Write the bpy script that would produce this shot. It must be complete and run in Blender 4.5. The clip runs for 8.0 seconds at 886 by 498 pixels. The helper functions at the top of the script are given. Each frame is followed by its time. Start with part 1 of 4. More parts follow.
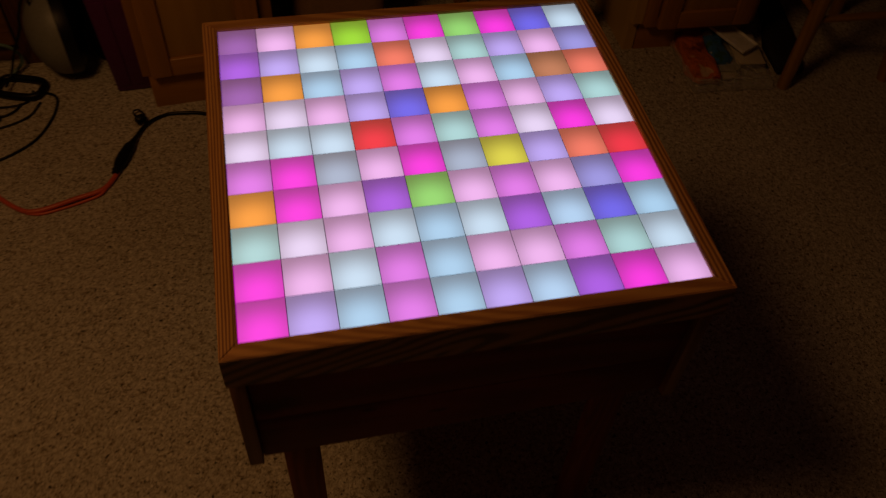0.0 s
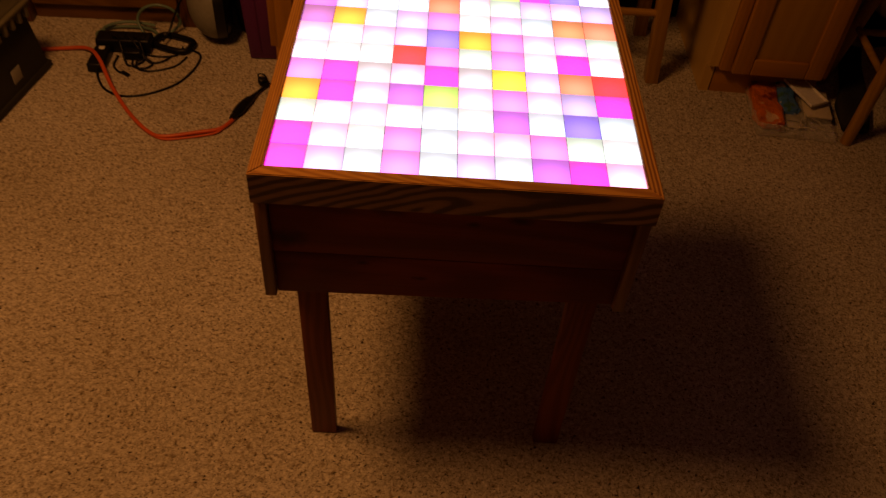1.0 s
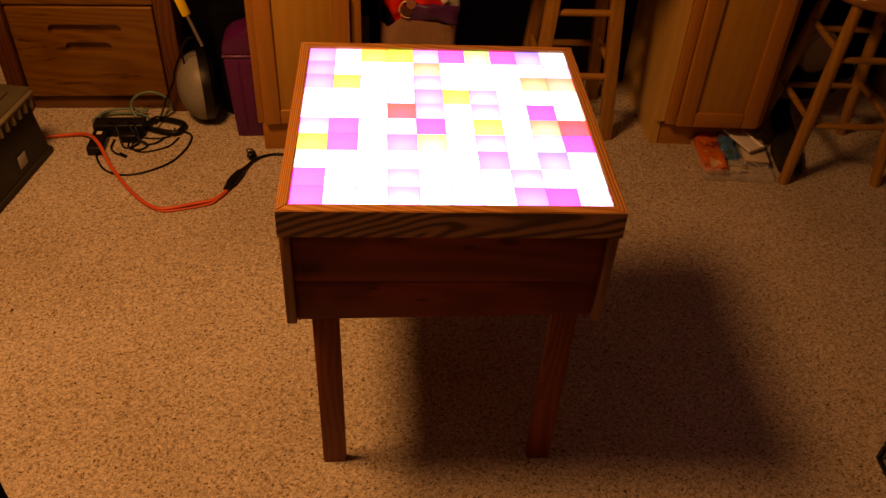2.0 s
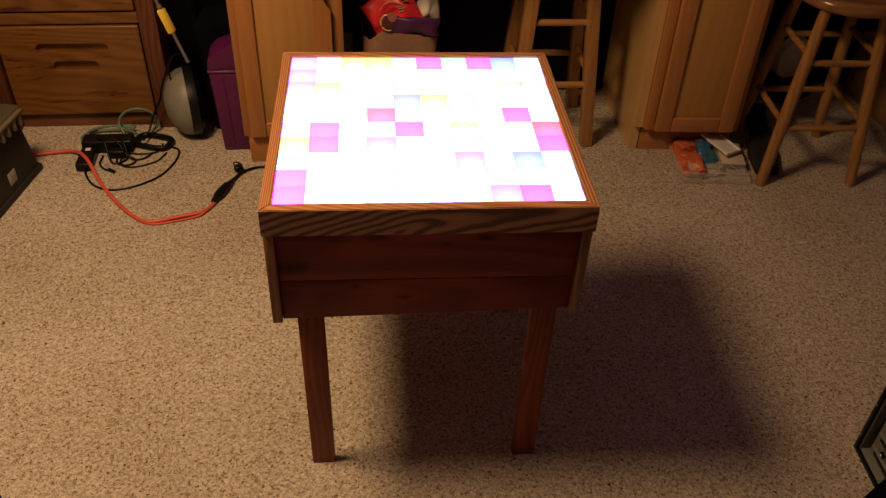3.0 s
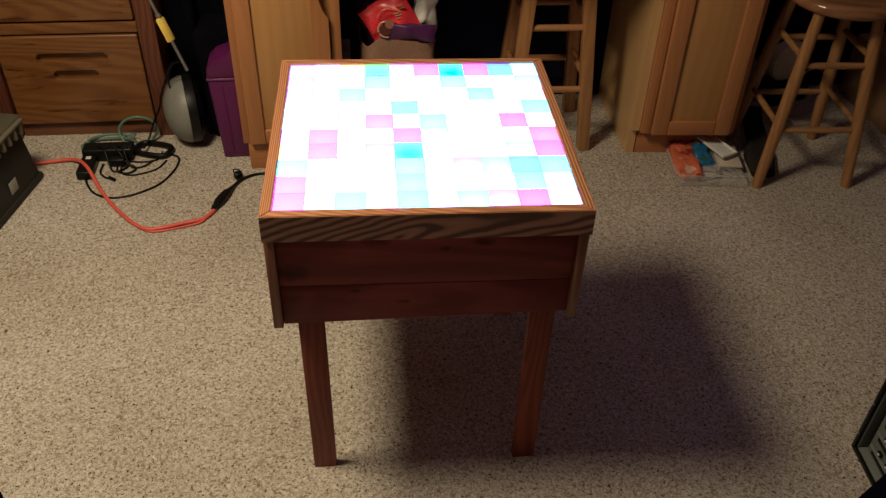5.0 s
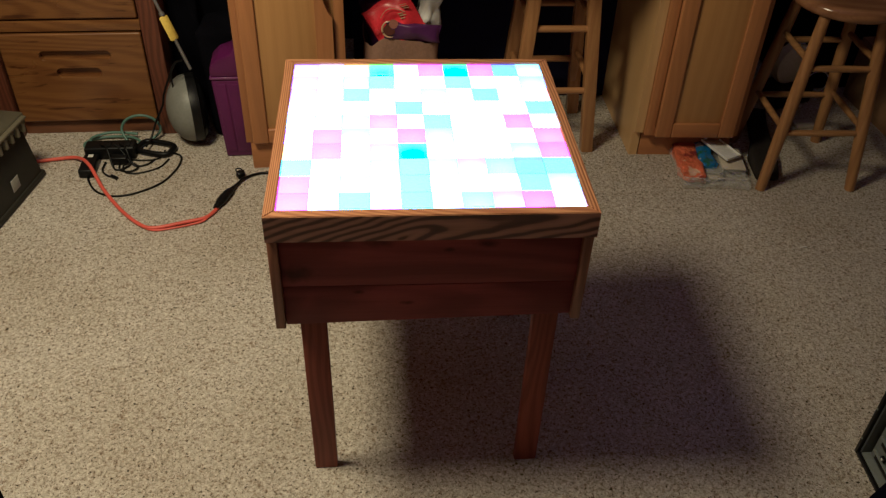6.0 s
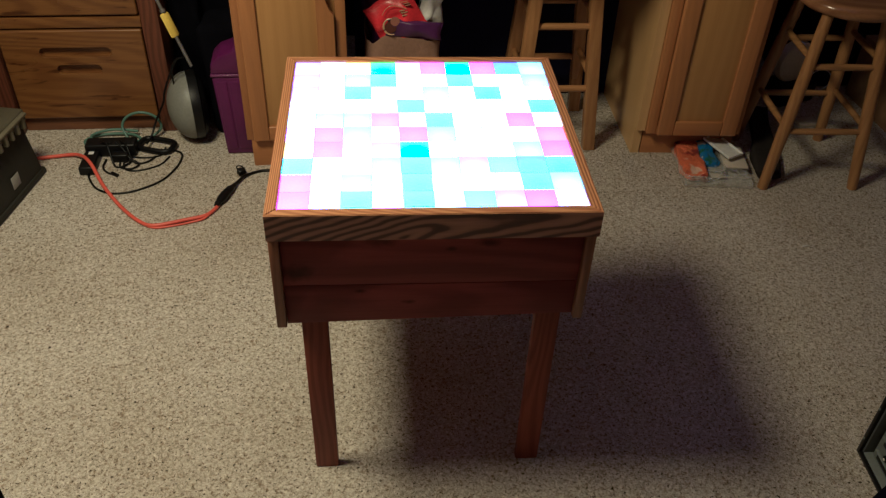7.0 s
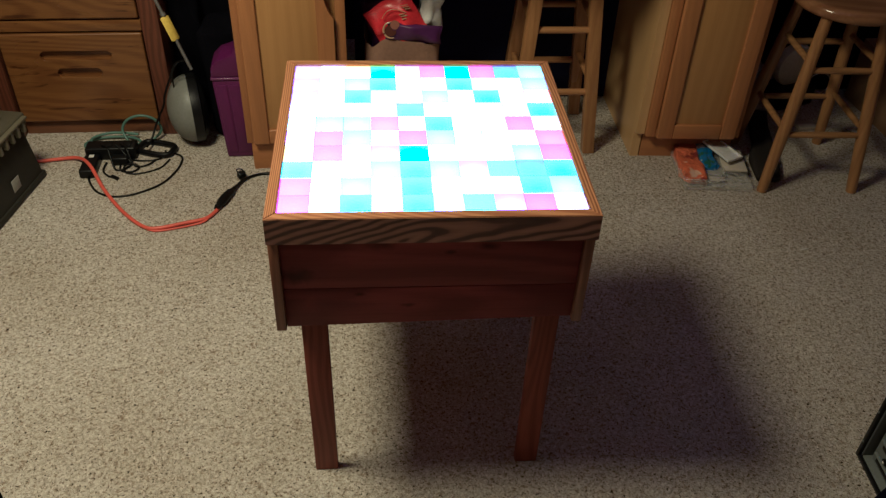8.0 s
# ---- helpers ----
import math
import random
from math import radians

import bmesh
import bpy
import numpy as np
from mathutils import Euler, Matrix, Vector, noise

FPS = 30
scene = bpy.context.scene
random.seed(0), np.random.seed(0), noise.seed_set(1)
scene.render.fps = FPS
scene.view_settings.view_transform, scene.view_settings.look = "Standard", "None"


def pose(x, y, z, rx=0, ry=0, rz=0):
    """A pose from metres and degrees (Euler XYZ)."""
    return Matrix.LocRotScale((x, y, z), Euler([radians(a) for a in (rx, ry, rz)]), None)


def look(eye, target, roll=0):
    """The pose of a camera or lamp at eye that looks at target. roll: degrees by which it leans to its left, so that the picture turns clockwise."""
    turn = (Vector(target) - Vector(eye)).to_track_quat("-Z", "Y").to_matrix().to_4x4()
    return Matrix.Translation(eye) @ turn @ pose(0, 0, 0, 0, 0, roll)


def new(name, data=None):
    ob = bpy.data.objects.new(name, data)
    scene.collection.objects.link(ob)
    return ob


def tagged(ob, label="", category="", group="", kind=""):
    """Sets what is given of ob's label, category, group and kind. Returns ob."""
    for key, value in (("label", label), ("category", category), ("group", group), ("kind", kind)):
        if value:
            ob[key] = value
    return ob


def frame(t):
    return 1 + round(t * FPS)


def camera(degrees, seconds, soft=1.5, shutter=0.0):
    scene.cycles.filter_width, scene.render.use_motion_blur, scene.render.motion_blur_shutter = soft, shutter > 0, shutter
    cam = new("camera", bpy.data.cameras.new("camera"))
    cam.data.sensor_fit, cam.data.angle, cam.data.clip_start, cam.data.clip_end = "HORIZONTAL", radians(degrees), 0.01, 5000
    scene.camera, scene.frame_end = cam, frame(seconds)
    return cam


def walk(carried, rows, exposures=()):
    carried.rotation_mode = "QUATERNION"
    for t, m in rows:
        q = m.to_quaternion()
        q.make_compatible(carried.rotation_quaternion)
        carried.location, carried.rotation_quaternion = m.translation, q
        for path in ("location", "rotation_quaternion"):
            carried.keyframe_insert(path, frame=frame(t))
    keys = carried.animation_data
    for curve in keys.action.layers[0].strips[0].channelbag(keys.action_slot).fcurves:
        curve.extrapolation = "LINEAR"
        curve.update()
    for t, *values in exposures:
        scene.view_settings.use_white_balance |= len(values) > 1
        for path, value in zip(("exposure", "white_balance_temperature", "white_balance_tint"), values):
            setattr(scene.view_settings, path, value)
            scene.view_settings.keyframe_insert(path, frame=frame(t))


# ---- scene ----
cam = camera(55.2, 8.0, soft=1.35, shutter=0.5)
PATH = [
    (0, (-0.183, -0.739, 1.465), (0.144, 0.483, -0.085), 4.2),
    (0.3, (-0.142, -0.841, 1.476), (0.105, 0.443, -0.038), 3.9),
    (0.5, (-0.093, -0.925, 1.473), (0.101, 0.392, -0.019), 5.2),
    (0.7, (-0.056, -1.0, 1.472), (0.079, 0.329, -0.017), 5.3),
    (0.8, (-0.045, -1.034, 1.476), (0.046, 0.314, -0.001), 5.0),
    (1, (-0.043, -1.097, 1.493), (0.007, 0.277, 0.041), 4.6),
    (1.2, (-0.050, -1.136, 1.504), (-0.013, 0.268, 0.080), 3.0),
    (1.5, (-0.072, -1.188, 1.52), (-0.016, 0.244, 0.125), 1.4),
    (1.8, (-0.097, -1.271, 1.543), (0.014, 0.217, 0.211), 2.6),
    (2, (-0.105, -1.3, 1.558), (0.027, 0.208, 0.251), 3.2),
    (2.2, (-0.094, -1.307, 1.553), (0.053, 0.212, 0.26), 3.7),
    (3.3, (-0.086, -1.369, 1.563), (0.061, 0.168, 0.292), 1.9),
    (3.5, (-0.085, -1.367, 1.565), (0.059, 0.171, 0.295), 1.8),
    (4, (-0.087, -1.372, 1.569), (0.062, 0.169, 0.303), 1.8),
    (4.5, (-0.085, -1.374, 1.57), (0.067, 0.169, 0.306), 1.7),
    (6, (-0.091, -1.365, 1.566), (0.059, 0.178, 0.303), 2.2),
    (6.5, (-0.091, -1.363, 1.569), (0.055, 0.174, 0.298), 2.1),
    (7, (-0.093, -1.358, 1.565), (0.056, 0.181, 0.296), 2.3),
    (7.5, (-0.093, -1.357, 1.568), (0.057, 0.182, 0.299), 2.4),
    (8, (-0.092, -1.36, 1.568), (0.057, 0.183, 0.304), 2.3),
]
EXPOSURES = [
    (0.0, -3.48, 7200, 30),
    (0.5, -2.78, 7900, 47),
    (1.0, -1.90, 9600, 48),
    (1.5, -1.28, 11200, 42),
    (2.0, -0.73, 8700, 47),
    (2.2, -0.70, 7400, 40),
    (3.5, -0.1, 4620, 13),
    (4.0, -0.07, 4400, 10),
    (4.5, -0.05, 3980, 5),
    (6.0, -0.05, 3600, -2),
    (8.0, -0.1, 3440, -4),
]
walk(cam, [(t, look(eye, target, roll)) for t, eye, target, roll in PATH], EXPOSURES)
LAMP, GLOW_POWER = 63.5, 7.3

# ---------- world and light ----------
world = bpy.data.worlds.new("night_room")
world.use_nodes = True
world.node_tree.nodes["Background"].inputs[0].default_value = (0.02, 0.018, 0.016, 1)
world.node_tree.nodes["Background"].inputs[1].default_value = 0.2
scene.world = world

bulb = bpy.data.lights.new("ceiling_lamp", "AREA")
bulb.shape, bulb.size, bulb.size_y = "ELLIPSE", 0.54, 0.56
bulb.energy, bulb.color = LAMP, (1.0, 0.53, 0.162)
new("ceiling_lamp", bulb).location = (-0.945, -0.19, 2.245)


# ---------- materials ----------
def shader(name, rough=0.5, metal=0.0):
    m = bpy.data.materials.new(name)
    m.use_nodes = True
    t = m.node_tree
    b = t.nodes["Principled BSDF"]
    b.inputs["Roughness"].default_value, b.inputs["Metallic"].default_value = rough, metal
    return m, t, b


def node(t, kind, **values):
    n = t.nodes.new(kind)
    for key, value in values.items():
        n.inputs[key.replace("_", " ")].default_value = value
    return n


def coords(t, scale=(1, 1, 1), turn=(0, 0, 0), shift=False, space="Object"):
    """Object coordinates, scaled, and shifted for each object by its own chance number."""
    c, m = t.nodes.new("ShaderNodeTexCoord"), t.nodes.new("ShaderNodeMapping")
    m.inputs["Scale"].default_value, m.inputs["Rotation"].default_value = scale, turn
    t.links.new(c.outputs[space], m.inputs["Vector"])
    if shift:
        o, v = t.nodes.new("ShaderNodeObjectInfo"), t.nodes.new("ShaderNodeVectorMath")
        v.operation = "SCALE"
        v.inputs[0].default_value = (3.1, 5.3, 7.7)
        t.links.new(o.outputs["Random"], v.inputs["Scale"])
        t.links.new(v.outputs["Vector"], m.inputs["Location"])
    return m.outputs["Vector"]


def ramp(t, source, stops):
    r = t.nodes.new("ShaderNodeValToRGB")
    e = r.color_ramp.elements
    while len(e) < len(stops):
        e.new(0.5)
    for k, (at, col) in enumerate(stops):
        e[k].position, e[k].color = at, (*col, 1)
    t.links.new(source, r.inputs["Fac"])
    return r.outputs["Color"]


def mixed(t, a, b, fac, how="MIX"):
    n = t.nodes.new("ShaderNodeMix")
    n.data_type, n.blend_type = "RGBA", how
    for value, slot in ((fac, 0), (a, 6), (b, 7)):
        if isinstance(value, (float, int)):
            n.inputs[slot].default_value = value
        elif isinstance(value, tuple):
            n.inputs[slot].default_value = (*value, 1)
        else:
            t.links.new(value, n.inputs[slot])
    return n.outputs[2]


def bumped(t, b, height, strength, distance):
    n = node(t, "ShaderNodeBump", Strength=strength, Distance=distance)
    t.links.new(height, n.inputs["Height"])
    t.links.new(n.outputs["Normal"], b.inputs["Normal"])


def wood(name, light, dark, axis="x", grain=1.0, rough=0.38, rings=1.0, contrast=1.0, knots=0.0, pores=0.4, shine=0.5, streaks=0.0):
    """Sawn wood: growth rings that the saw cuts into long arches, fine pores along the axis, and blotches."""
    m, t, b = shader(name, rough)
    b.inputs["Specular IOR Level"].default_value = shine
    along = {"x": (0.16, 1, 1), "y": (1, 0.16, 1), "z": (1, 1, 0.16)}[axis]
    warp = node(t, "ShaderNodeTexNoise", Scale=7.0 * grain, Detail=2.0, Roughness=0.5)
    t.links.new(coords(t, along, shift=True), warp.inputs["Vector"])
    base = t.nodes.new("ShaderNodeVectorMath")
    base.operation = "MULTIPLY_ADD"
    base.inputs[1].default_value = (0.16, 0.16, 0.16)
    t.links.new(warp.outputs["Color"], base.inputs[0])
    t.links.new(coords(t, along, shift=True), base.inputs[2])
    wave = node(t, "ShaderNodeTexWave", Scale=26.0 * rings, Distortion=1.5, Detail=2.0, Detail_Scale=1.5)
    wave.bands_direction = {"x": "Y", "y": "X", "z": "X"}[axis]
    if axis == "x":
        wave.bands_direction = "DIAGONAL"
    t.links.new(base.outputs[0], wave.inputs["Vector"])
    fine = {"x": (9, 260, 260), "y": (260, 9, 260), "z": (260, 260, 9)}[axis]
    pore = node(t, "ShaderNodeTexNoise", Scale=1.0, Detail=3.0, Roughness=0.6)
    t.links.new(coords(t, fine, shift=True), pore.inputs["Vector"])
    blot = node(t, "ShaderNodeTexNoise", Scale=5.0, Detail=3.0)
    t.links.new(coords(t, along, shift=True), blot.inputs["Vector"])
    mid = tuple((p + q) / 2 for p, q in zip(light, dark))
    col = ramp(t, wave.outputs["Color"], [(0.15, dark), (0.45, mid), (0.8, light)])
    col = mixed(t, mid, col, contrast)
    streak = ramp(t, pore.outputs["Fac"], [(0.3, (0.62, 0.58, 0.55)), (0.6, (1, 1, 1))])
    col = mixed(t, col, streak, pores, "MULTIPLY")
    patch = ramp(t, blot.outputs["Fac"], [(0.3, (0.72, 0.68, 0.66)), (0.7, (1.06, 1.04, 1.0))])
    col = mixed(t, col, patch, 0.7, "MULTIPLY")
    if knots:
        k = node(t, "ShaderNodeTexVoronoi", Scale=8.0, Randomness=1.0)
        k.voronoi_dimensions = "2D"
        t.links.new(coords(t, (0.55, 1, 1), (math.pi / 2, 0, 0), shift=True), k.inputs["Vector"])
        spot = ramp(t, k.outputs["Distance"], [(0.025, (0.20, 0.13, 0.11)), (0.06, (0.6, 0.5, 0.45)), (0.12, (1, 1, 1))])
        col = mixed(t, col, spot, knots, "MULTIPLY")
    if streaks:
        long = {"x": (6, 52, 52), "y": (52, 6, 52), "z": (52, 52, 6)}[axis]
        s = node(t, "ShaderNodeTexNoise", Scale=1.0, Detail=3.0, Roughness=0.6, Distortion=0.8)
        t.links.new(coords(t, long, shift=True), s.inputs["Vector"])
        col = mixed(t, col, ramp(t, s.outputs["Fac"], [(0.60, (1, 1, 1)), (0.68, (0.42, 0.34, 0.28))]), streaks, "MULTIPLY")
    t.links.new(col, b.inputs["Base Color"])
    gloss = ramp(t, blot.outputs["Fac"], [(0.3, (rough - 0.08,) * 3), (0.7, (rough + 0.12,) * 3)])
    t.links.new(gloss, b.inputs["Roughness"])
    bumped(t, b, pore.outputs["Fac"], 0.25, 0.0006)
    return m


def plain(name, colour, rough=0.5, metal=0.0, wear=0.25, scale=30.0, bump=0.15, depth=0.001, shine=0.5):
    """A painted, moulded or cloth surface with mottling at two scales and a fine relief."""
    m, t, b = shader(name, rough, metal)
    big = node(t, "ShaderNodeTexNoise", Scale=scale * 0.2, Detail=4.0)
    small = node(t, "ShaderNodeTexNoise", Scale=scale * 4, Detail=3.0)
    for n in (big, small):
        t.links.new(coords(t, shift=True), n.inputs["Vector"])
    lo, hi = tuple(c * (1 - wear) for c in colour), tuple(min(1, c * (1 + wear * 0.6)) for c in colour)
    col = ramp(t, big.outputs["Fac"], [(0.3, lo), (0.7, hi)])
    col = mixed(t, col, ramp(t, small.outputs["Fac"], [(0.35, (0.8,) * 3), (0.6, (1,) * 3)]), 0.5, "MULTIPLY")
    t.links.new(col, b.inputs["Base Color"])
    t.links.new(ramp(t, big.outputs["Fac"], [(0.3, (max(0.05, rough - 0.1),) * 3), (0.7, (min(1, rough + 0.1),) * 3)]), b.inputs["Roughness"])
    bumped(t, b, small.outputs["Fac"], bump, depth)
    b.inputs["Specular IOR Level"].default_value = min(shine, 0.15) if rough > 0.75 else shine
    return m


def carpet_material():
    """Cut-pile carpet: cream tufts with scattered tan and dark brown flecks."""
    m, t, b = shader("carpet_pile", 0.95)
    b.inputs["Specular IOR Level"].default_value = 0.1
    at = coords(t)
    warp = node(t, "ShaderNodeTexNoise", Scale=90.0, Detail=2.0)
    t.links.new(at, warp.inputs["Vector"])
    bent = t.nodes.new("ShaderNodeVectorMath")
    bent.operation = "MULTIPLY_ADD"
    bent.inputs[1].default_value = (0.012, 0.012, 0.0)
    t.links.new(warp.outputs["Color"], bent.inputs[0])
    t.links.new(at, bent.inputs[2])
    tuft = node(t, "ShaderNodeTexVoronoi", Scale=250.0, Randomness=1.0)
    t.links.new(bent.outputs[0], tuft.inputs["Vector"])
    pick = t.nodes.new("ShaderNodeSeparateColor")
    t.links.new(tuft.outputs["Color"], pick.inputs["Color"])
    col = ramp(t, pick.outputs["Red"], [(0.0, (0.36, 0.315, 0.25)), (0.14, (0.51, 0.47, 0.405)), (0.55, (0.58, 0.54, 0.475)), (1.0, (0.68, 0.64, 0.58))])
    speck = node(t, "ShaderNodeTexNoise", Scale=158.0, Detail=2.5, Roughness=0.62)
    t.links.new(bent.outputs[0], speck.inputs["Vector"])
    fleck = ramp(t, speck.outputs["Fac"], [(0.325, (0.045, 0.040, 0.038)), (0.352, (0.22, 0.18, 0.14)), (0.380, (0.66, 0.59, 0.50)), (0.420, (1, 1, 1))])
    col = mixed(t, col, fleck, 1.0, "MULTIPLY")
    shift = t.nodes.new("ShaderNodeVectorMath")
    shift.operation = "ADD"
    shift.inputs[1].default_value = (3.7, 1.9, 5.3)
    t.links.new(bent.outputs[0], shift.inputs[0])
    tan = node(t, "ShaderNodeTexNoise", Scale=125.0, Detail=2.0, Roughness=0.6)
    t.links.new(shift.outputs[0], tan.inputs["Vector"])
    col = mixed(t, col, ramp(t, tan.outputs["Fac"], [(0.34, (0.55, 0.47, 0.37)), (0.42, (1, 1, 1)), (0.58, (1, 1, 1)), (0.68, (1.15, 1.15, 1.15))]), 0.85, "MULTIPLY")
    clump = node(t, "ShaderNodeTexNoise", Scale=98.0, Detail=4.0, Roughness=0.7)
    t.links.new(at, clump.inputs["Vector"])
    col = mixed(t, col, ramp(t, clump.outputs["Fac"], [(0.38, (0.60, 0.57, 0.52)), (0.56, (1.05, 1.05, 1.04))]), 0.68, "MULTIPLY")
    curl = node(t, "ShaderNodeTexNoise", Scale=270.0, Detail=2.0, Roughness=0.6, Distortion=1.2)
    t.links.new(bent.outputs[0], curl.inputs["Vector"])
    col = mixed(t, col, ramp(t, curl.outputs["Fac"], [(0.36, (0.50, 0.47, 0.43)), (0.50, (1, 1, 1)), (0.62, (1.15, 1.15, 1.15))]), 0.56, "MULTIPLY")
    tread = node(t, "ShaderNodeTexNoise", Scale=2.3, Detail=5.0)
    t.links.new(at, tread.inputs["Vector"])
    col = mixed(t, col, ramp(t, tread.outputs["Fac"], [(0.35, (0.86, 0.84, 0.80)), (0.65, (1, 1, 1))]), 1.0, "MULTIPLY")
    t.links.new(col, b.inputs["Base Color"])
    both = t.nodes.new("ShaderNodeMath")
    both.operation = "SUBTRACT"
    t.links.new(clump.outputs["Fac"], both.inputs[0])
    t.links.new(tuft.outputs["Distance"], both.inputs[1])
    bumped(t, b, both.outputs[0], 0.5, 0.004)
    return m


def lit(name, colour, strength):
    """A frosted tile over a lamp that sits low in its cell, so that the glow is strongest in a spot towards the front."""
    m, t, b = shader(name, 0.45)
    b.inputs["Base Color"].default_value = (0.55, 0.55, 0.55, 1)
    c, far = t.nodes.new("ShaderNodeTexCoord"), t.nodes.new("ShaderNodeVectorMath")
    far.operation = "DISTANCE"
    far.inputs[1].default_value = (0.0, -0.016, 0.0)
    t.links.new(c.outputs["Object"], far.inputs[0])
    fall = t.nodes.new("ShaderNodeMapRange")
    fall.interpolation_type = "SMOOTHSTEP"
    for slot, value in ((1, 0.003), (2, 0.045), (3, 1.45), (4, 0.55)):
        fall.inputs[slot].default_value = value
    t.links.new(far.outputs["Value"], fall.inputs[0])
    power = t.nodes.new("ShaderNodeMath")
    power.operation = "MULTIPLY"
    power.inputs[1].default_value = strength
    t.links.new(fall.outputs[0], power.inputs[0])
    b.inputs["Emission Color"].default_value = (*colour, 1)
    t.links.new(power.outputs[0], b.inputs["Emission Strength"])
    return m


OAK_TOP = wood("oak_rail", (0.54, 0.28, 0.095), (0.32, 0.14, 0.045), "x", 1.0, 0.36, 1.7, 0.75)
OAK_SIDE = wood("oak_rail_side", (0.56, 0.29, 0.10), (0.25, 0.105, 0.034), "y", 0.5, 0.36, 2.6, 1.0)


def maths(t, how, a, b):
    n = t.nodes.new("ShaderNodeMath")
    n.operation = how
    for slot, value in enumerate((a, b)):
        if isinstance(value, (float, int)):
            n.inputs[slot].default_value = value
        else:
            t.links.new(value, n.inputs[slot])
    return n.outputs[0]


def arched_oak():
    """Flat-sawn oak: nested arches round a heart near the middle, steep bands on one side of it and long shallow ones on the other."""
    m, t, b = shader("arched_oak", 0.4)
    at = coords(t)
    warp = node(t, "ShaderNodeTexNoise", Scale=13.0, Detail=2.0, Roughness=0.45)
    t.links.new(coords(t, (0.5, 0.0, 1.0)), warp.inputs["Vector"])
    xyz, bend = t.nodes.new("ShaderNodeSeparateXYZ"), t.nodes.new("ShaderNodeSeparateXYZ")
    t.links.new(at, xyz.inputs[0])
    t.links.new(warp.outputs["Color"], bend.inputs[0])
    x = maths(t, "SUBTRACT", xyz.outputs["X"], 0.005)
    near, far = maths(t, "MINIMUM", x, 0.0), maths(t, "MAXIMUM", x, 0.0)
    u = maths(t, "ADD", maths(t, "MULTIPLY", near, 0.24), maths(t, "MULTIPLY", far, 0.085))
    lean = maths(t, "ADD", maths(t, "MULTIPLY", near, 0.26), maths(t, "MULTIPLY", far, 0.15))
    v = maths(t, "SUBTRACT", maths(t, "SUBTRACT", xyz.outputs["Z"], 0.727), lean)
    u = maths(t, "ADD", u, maths(t, "MULTIPLY", bend.outputs["X"], 0.030))
    v = maths(t, "ADD", v, maths(t, "MULTIPLY", bend.outputs["Y"], 0.030))
    flat = t.nodes.new("ShaderNodeCombineXYZ")
    t.links.new(u, flat.inputs["X"])
    t.links.new(v, flat.inputs["Z"])
    wave = node(t, "ShaderNodeTexWave", Scale=23.0, Distortion=0.7, Detail=3.0, Detail_Scale=2.5)
    wave.wave_type, wave.rings_direction, wave.wave_profile = "RINGS", "SPHERICAL", "SIN"
    t.links.new(flat.outputs[0], wave.inputs["Vector"])
    col = ramp(t, wave.outputs["Color"], [(0.0, (0.075, 0.026, 0.017)), (0.25, (0.115, 0.042, 0.026)), (0.45, (0.28, 0.132, 0.074)), (1.0, (0.40, 0.20, 0.112))])
    pore = node(t, "ShaderNodeTexNoise", Scale=1.0, Detail=3.0)
    t.links.new(coords(t, (9, 260, 300)), pore.inputs["Vector"])
    col = mixed(t, col, ramp(t, pore.outputs["Fac"], [(0.3, (0.7, 0.66, 0.62)), (0.6, (1, 1, 1))]), 0.6, "MULTIPLY")
    t.links.new(col, b.inputs["Base Color"])
    bumped(t, b, pore.outputs["Fac"], 0.25, 0.0006)
    return m


OAK_APRON = arched_oak()
CEDAR = wood("cedar_panel", (0.255, 0.053, 0.043), (0.170, 0.032, 0.026), "x", 0.7, 0.55, 0.5, 0.7, 0.0, 0.4, 0.2)


def knotted(m, spots):
    """Dark, drawn-out knots at (x, z, length, height)."""
    t = m.node_tree
    b = t.nodes["Principled BSDF"]
    col = b.inputs["Base Color"].links[0].from_socket
    warp = node(t, "ShaderNodeTexNoise", Scale=60.0, Detail=2.0)
    t.links.new(coords(t), warp.inputs["Vector"])
    for x, z, length, height in spots:
        at = coords(t, (1 / length, 0, 1 / height))
        at.node.inputs["Location"].default_value = (-x / length, 0, -z / height)
        bent = t.nodes.new("ShaderNodeVectorMath")
        bent.operation = "MULTIPLY_ADD"
        bent.inputs[1].default_value = (0.9, 0.0, 0.9)
        t.links.new(warp.outputs["Color"], bent.inputs[0])
        t.links.new(at, bent.inputs[2])
        far = t.nodes.new("ShaderNodeVectorMath")
        far.operation = "DISTANCE"
        far.inputs[1].default_value = (0.45, 0.0, 0.45)
        t.links.new(bent.outputs[0], far.inputs[0])
        col = mixed(t, col, ramp(t, far.outputs["Value"], [(0.2, (0.34, 0.26, 0.24)), (0.6, (0.62, 0.55, 0.52)), (1.0, (1, 1, 1))]), 1.0, "MULTIPLY")
    t.links.new(col, b.inputs["Base Color"])


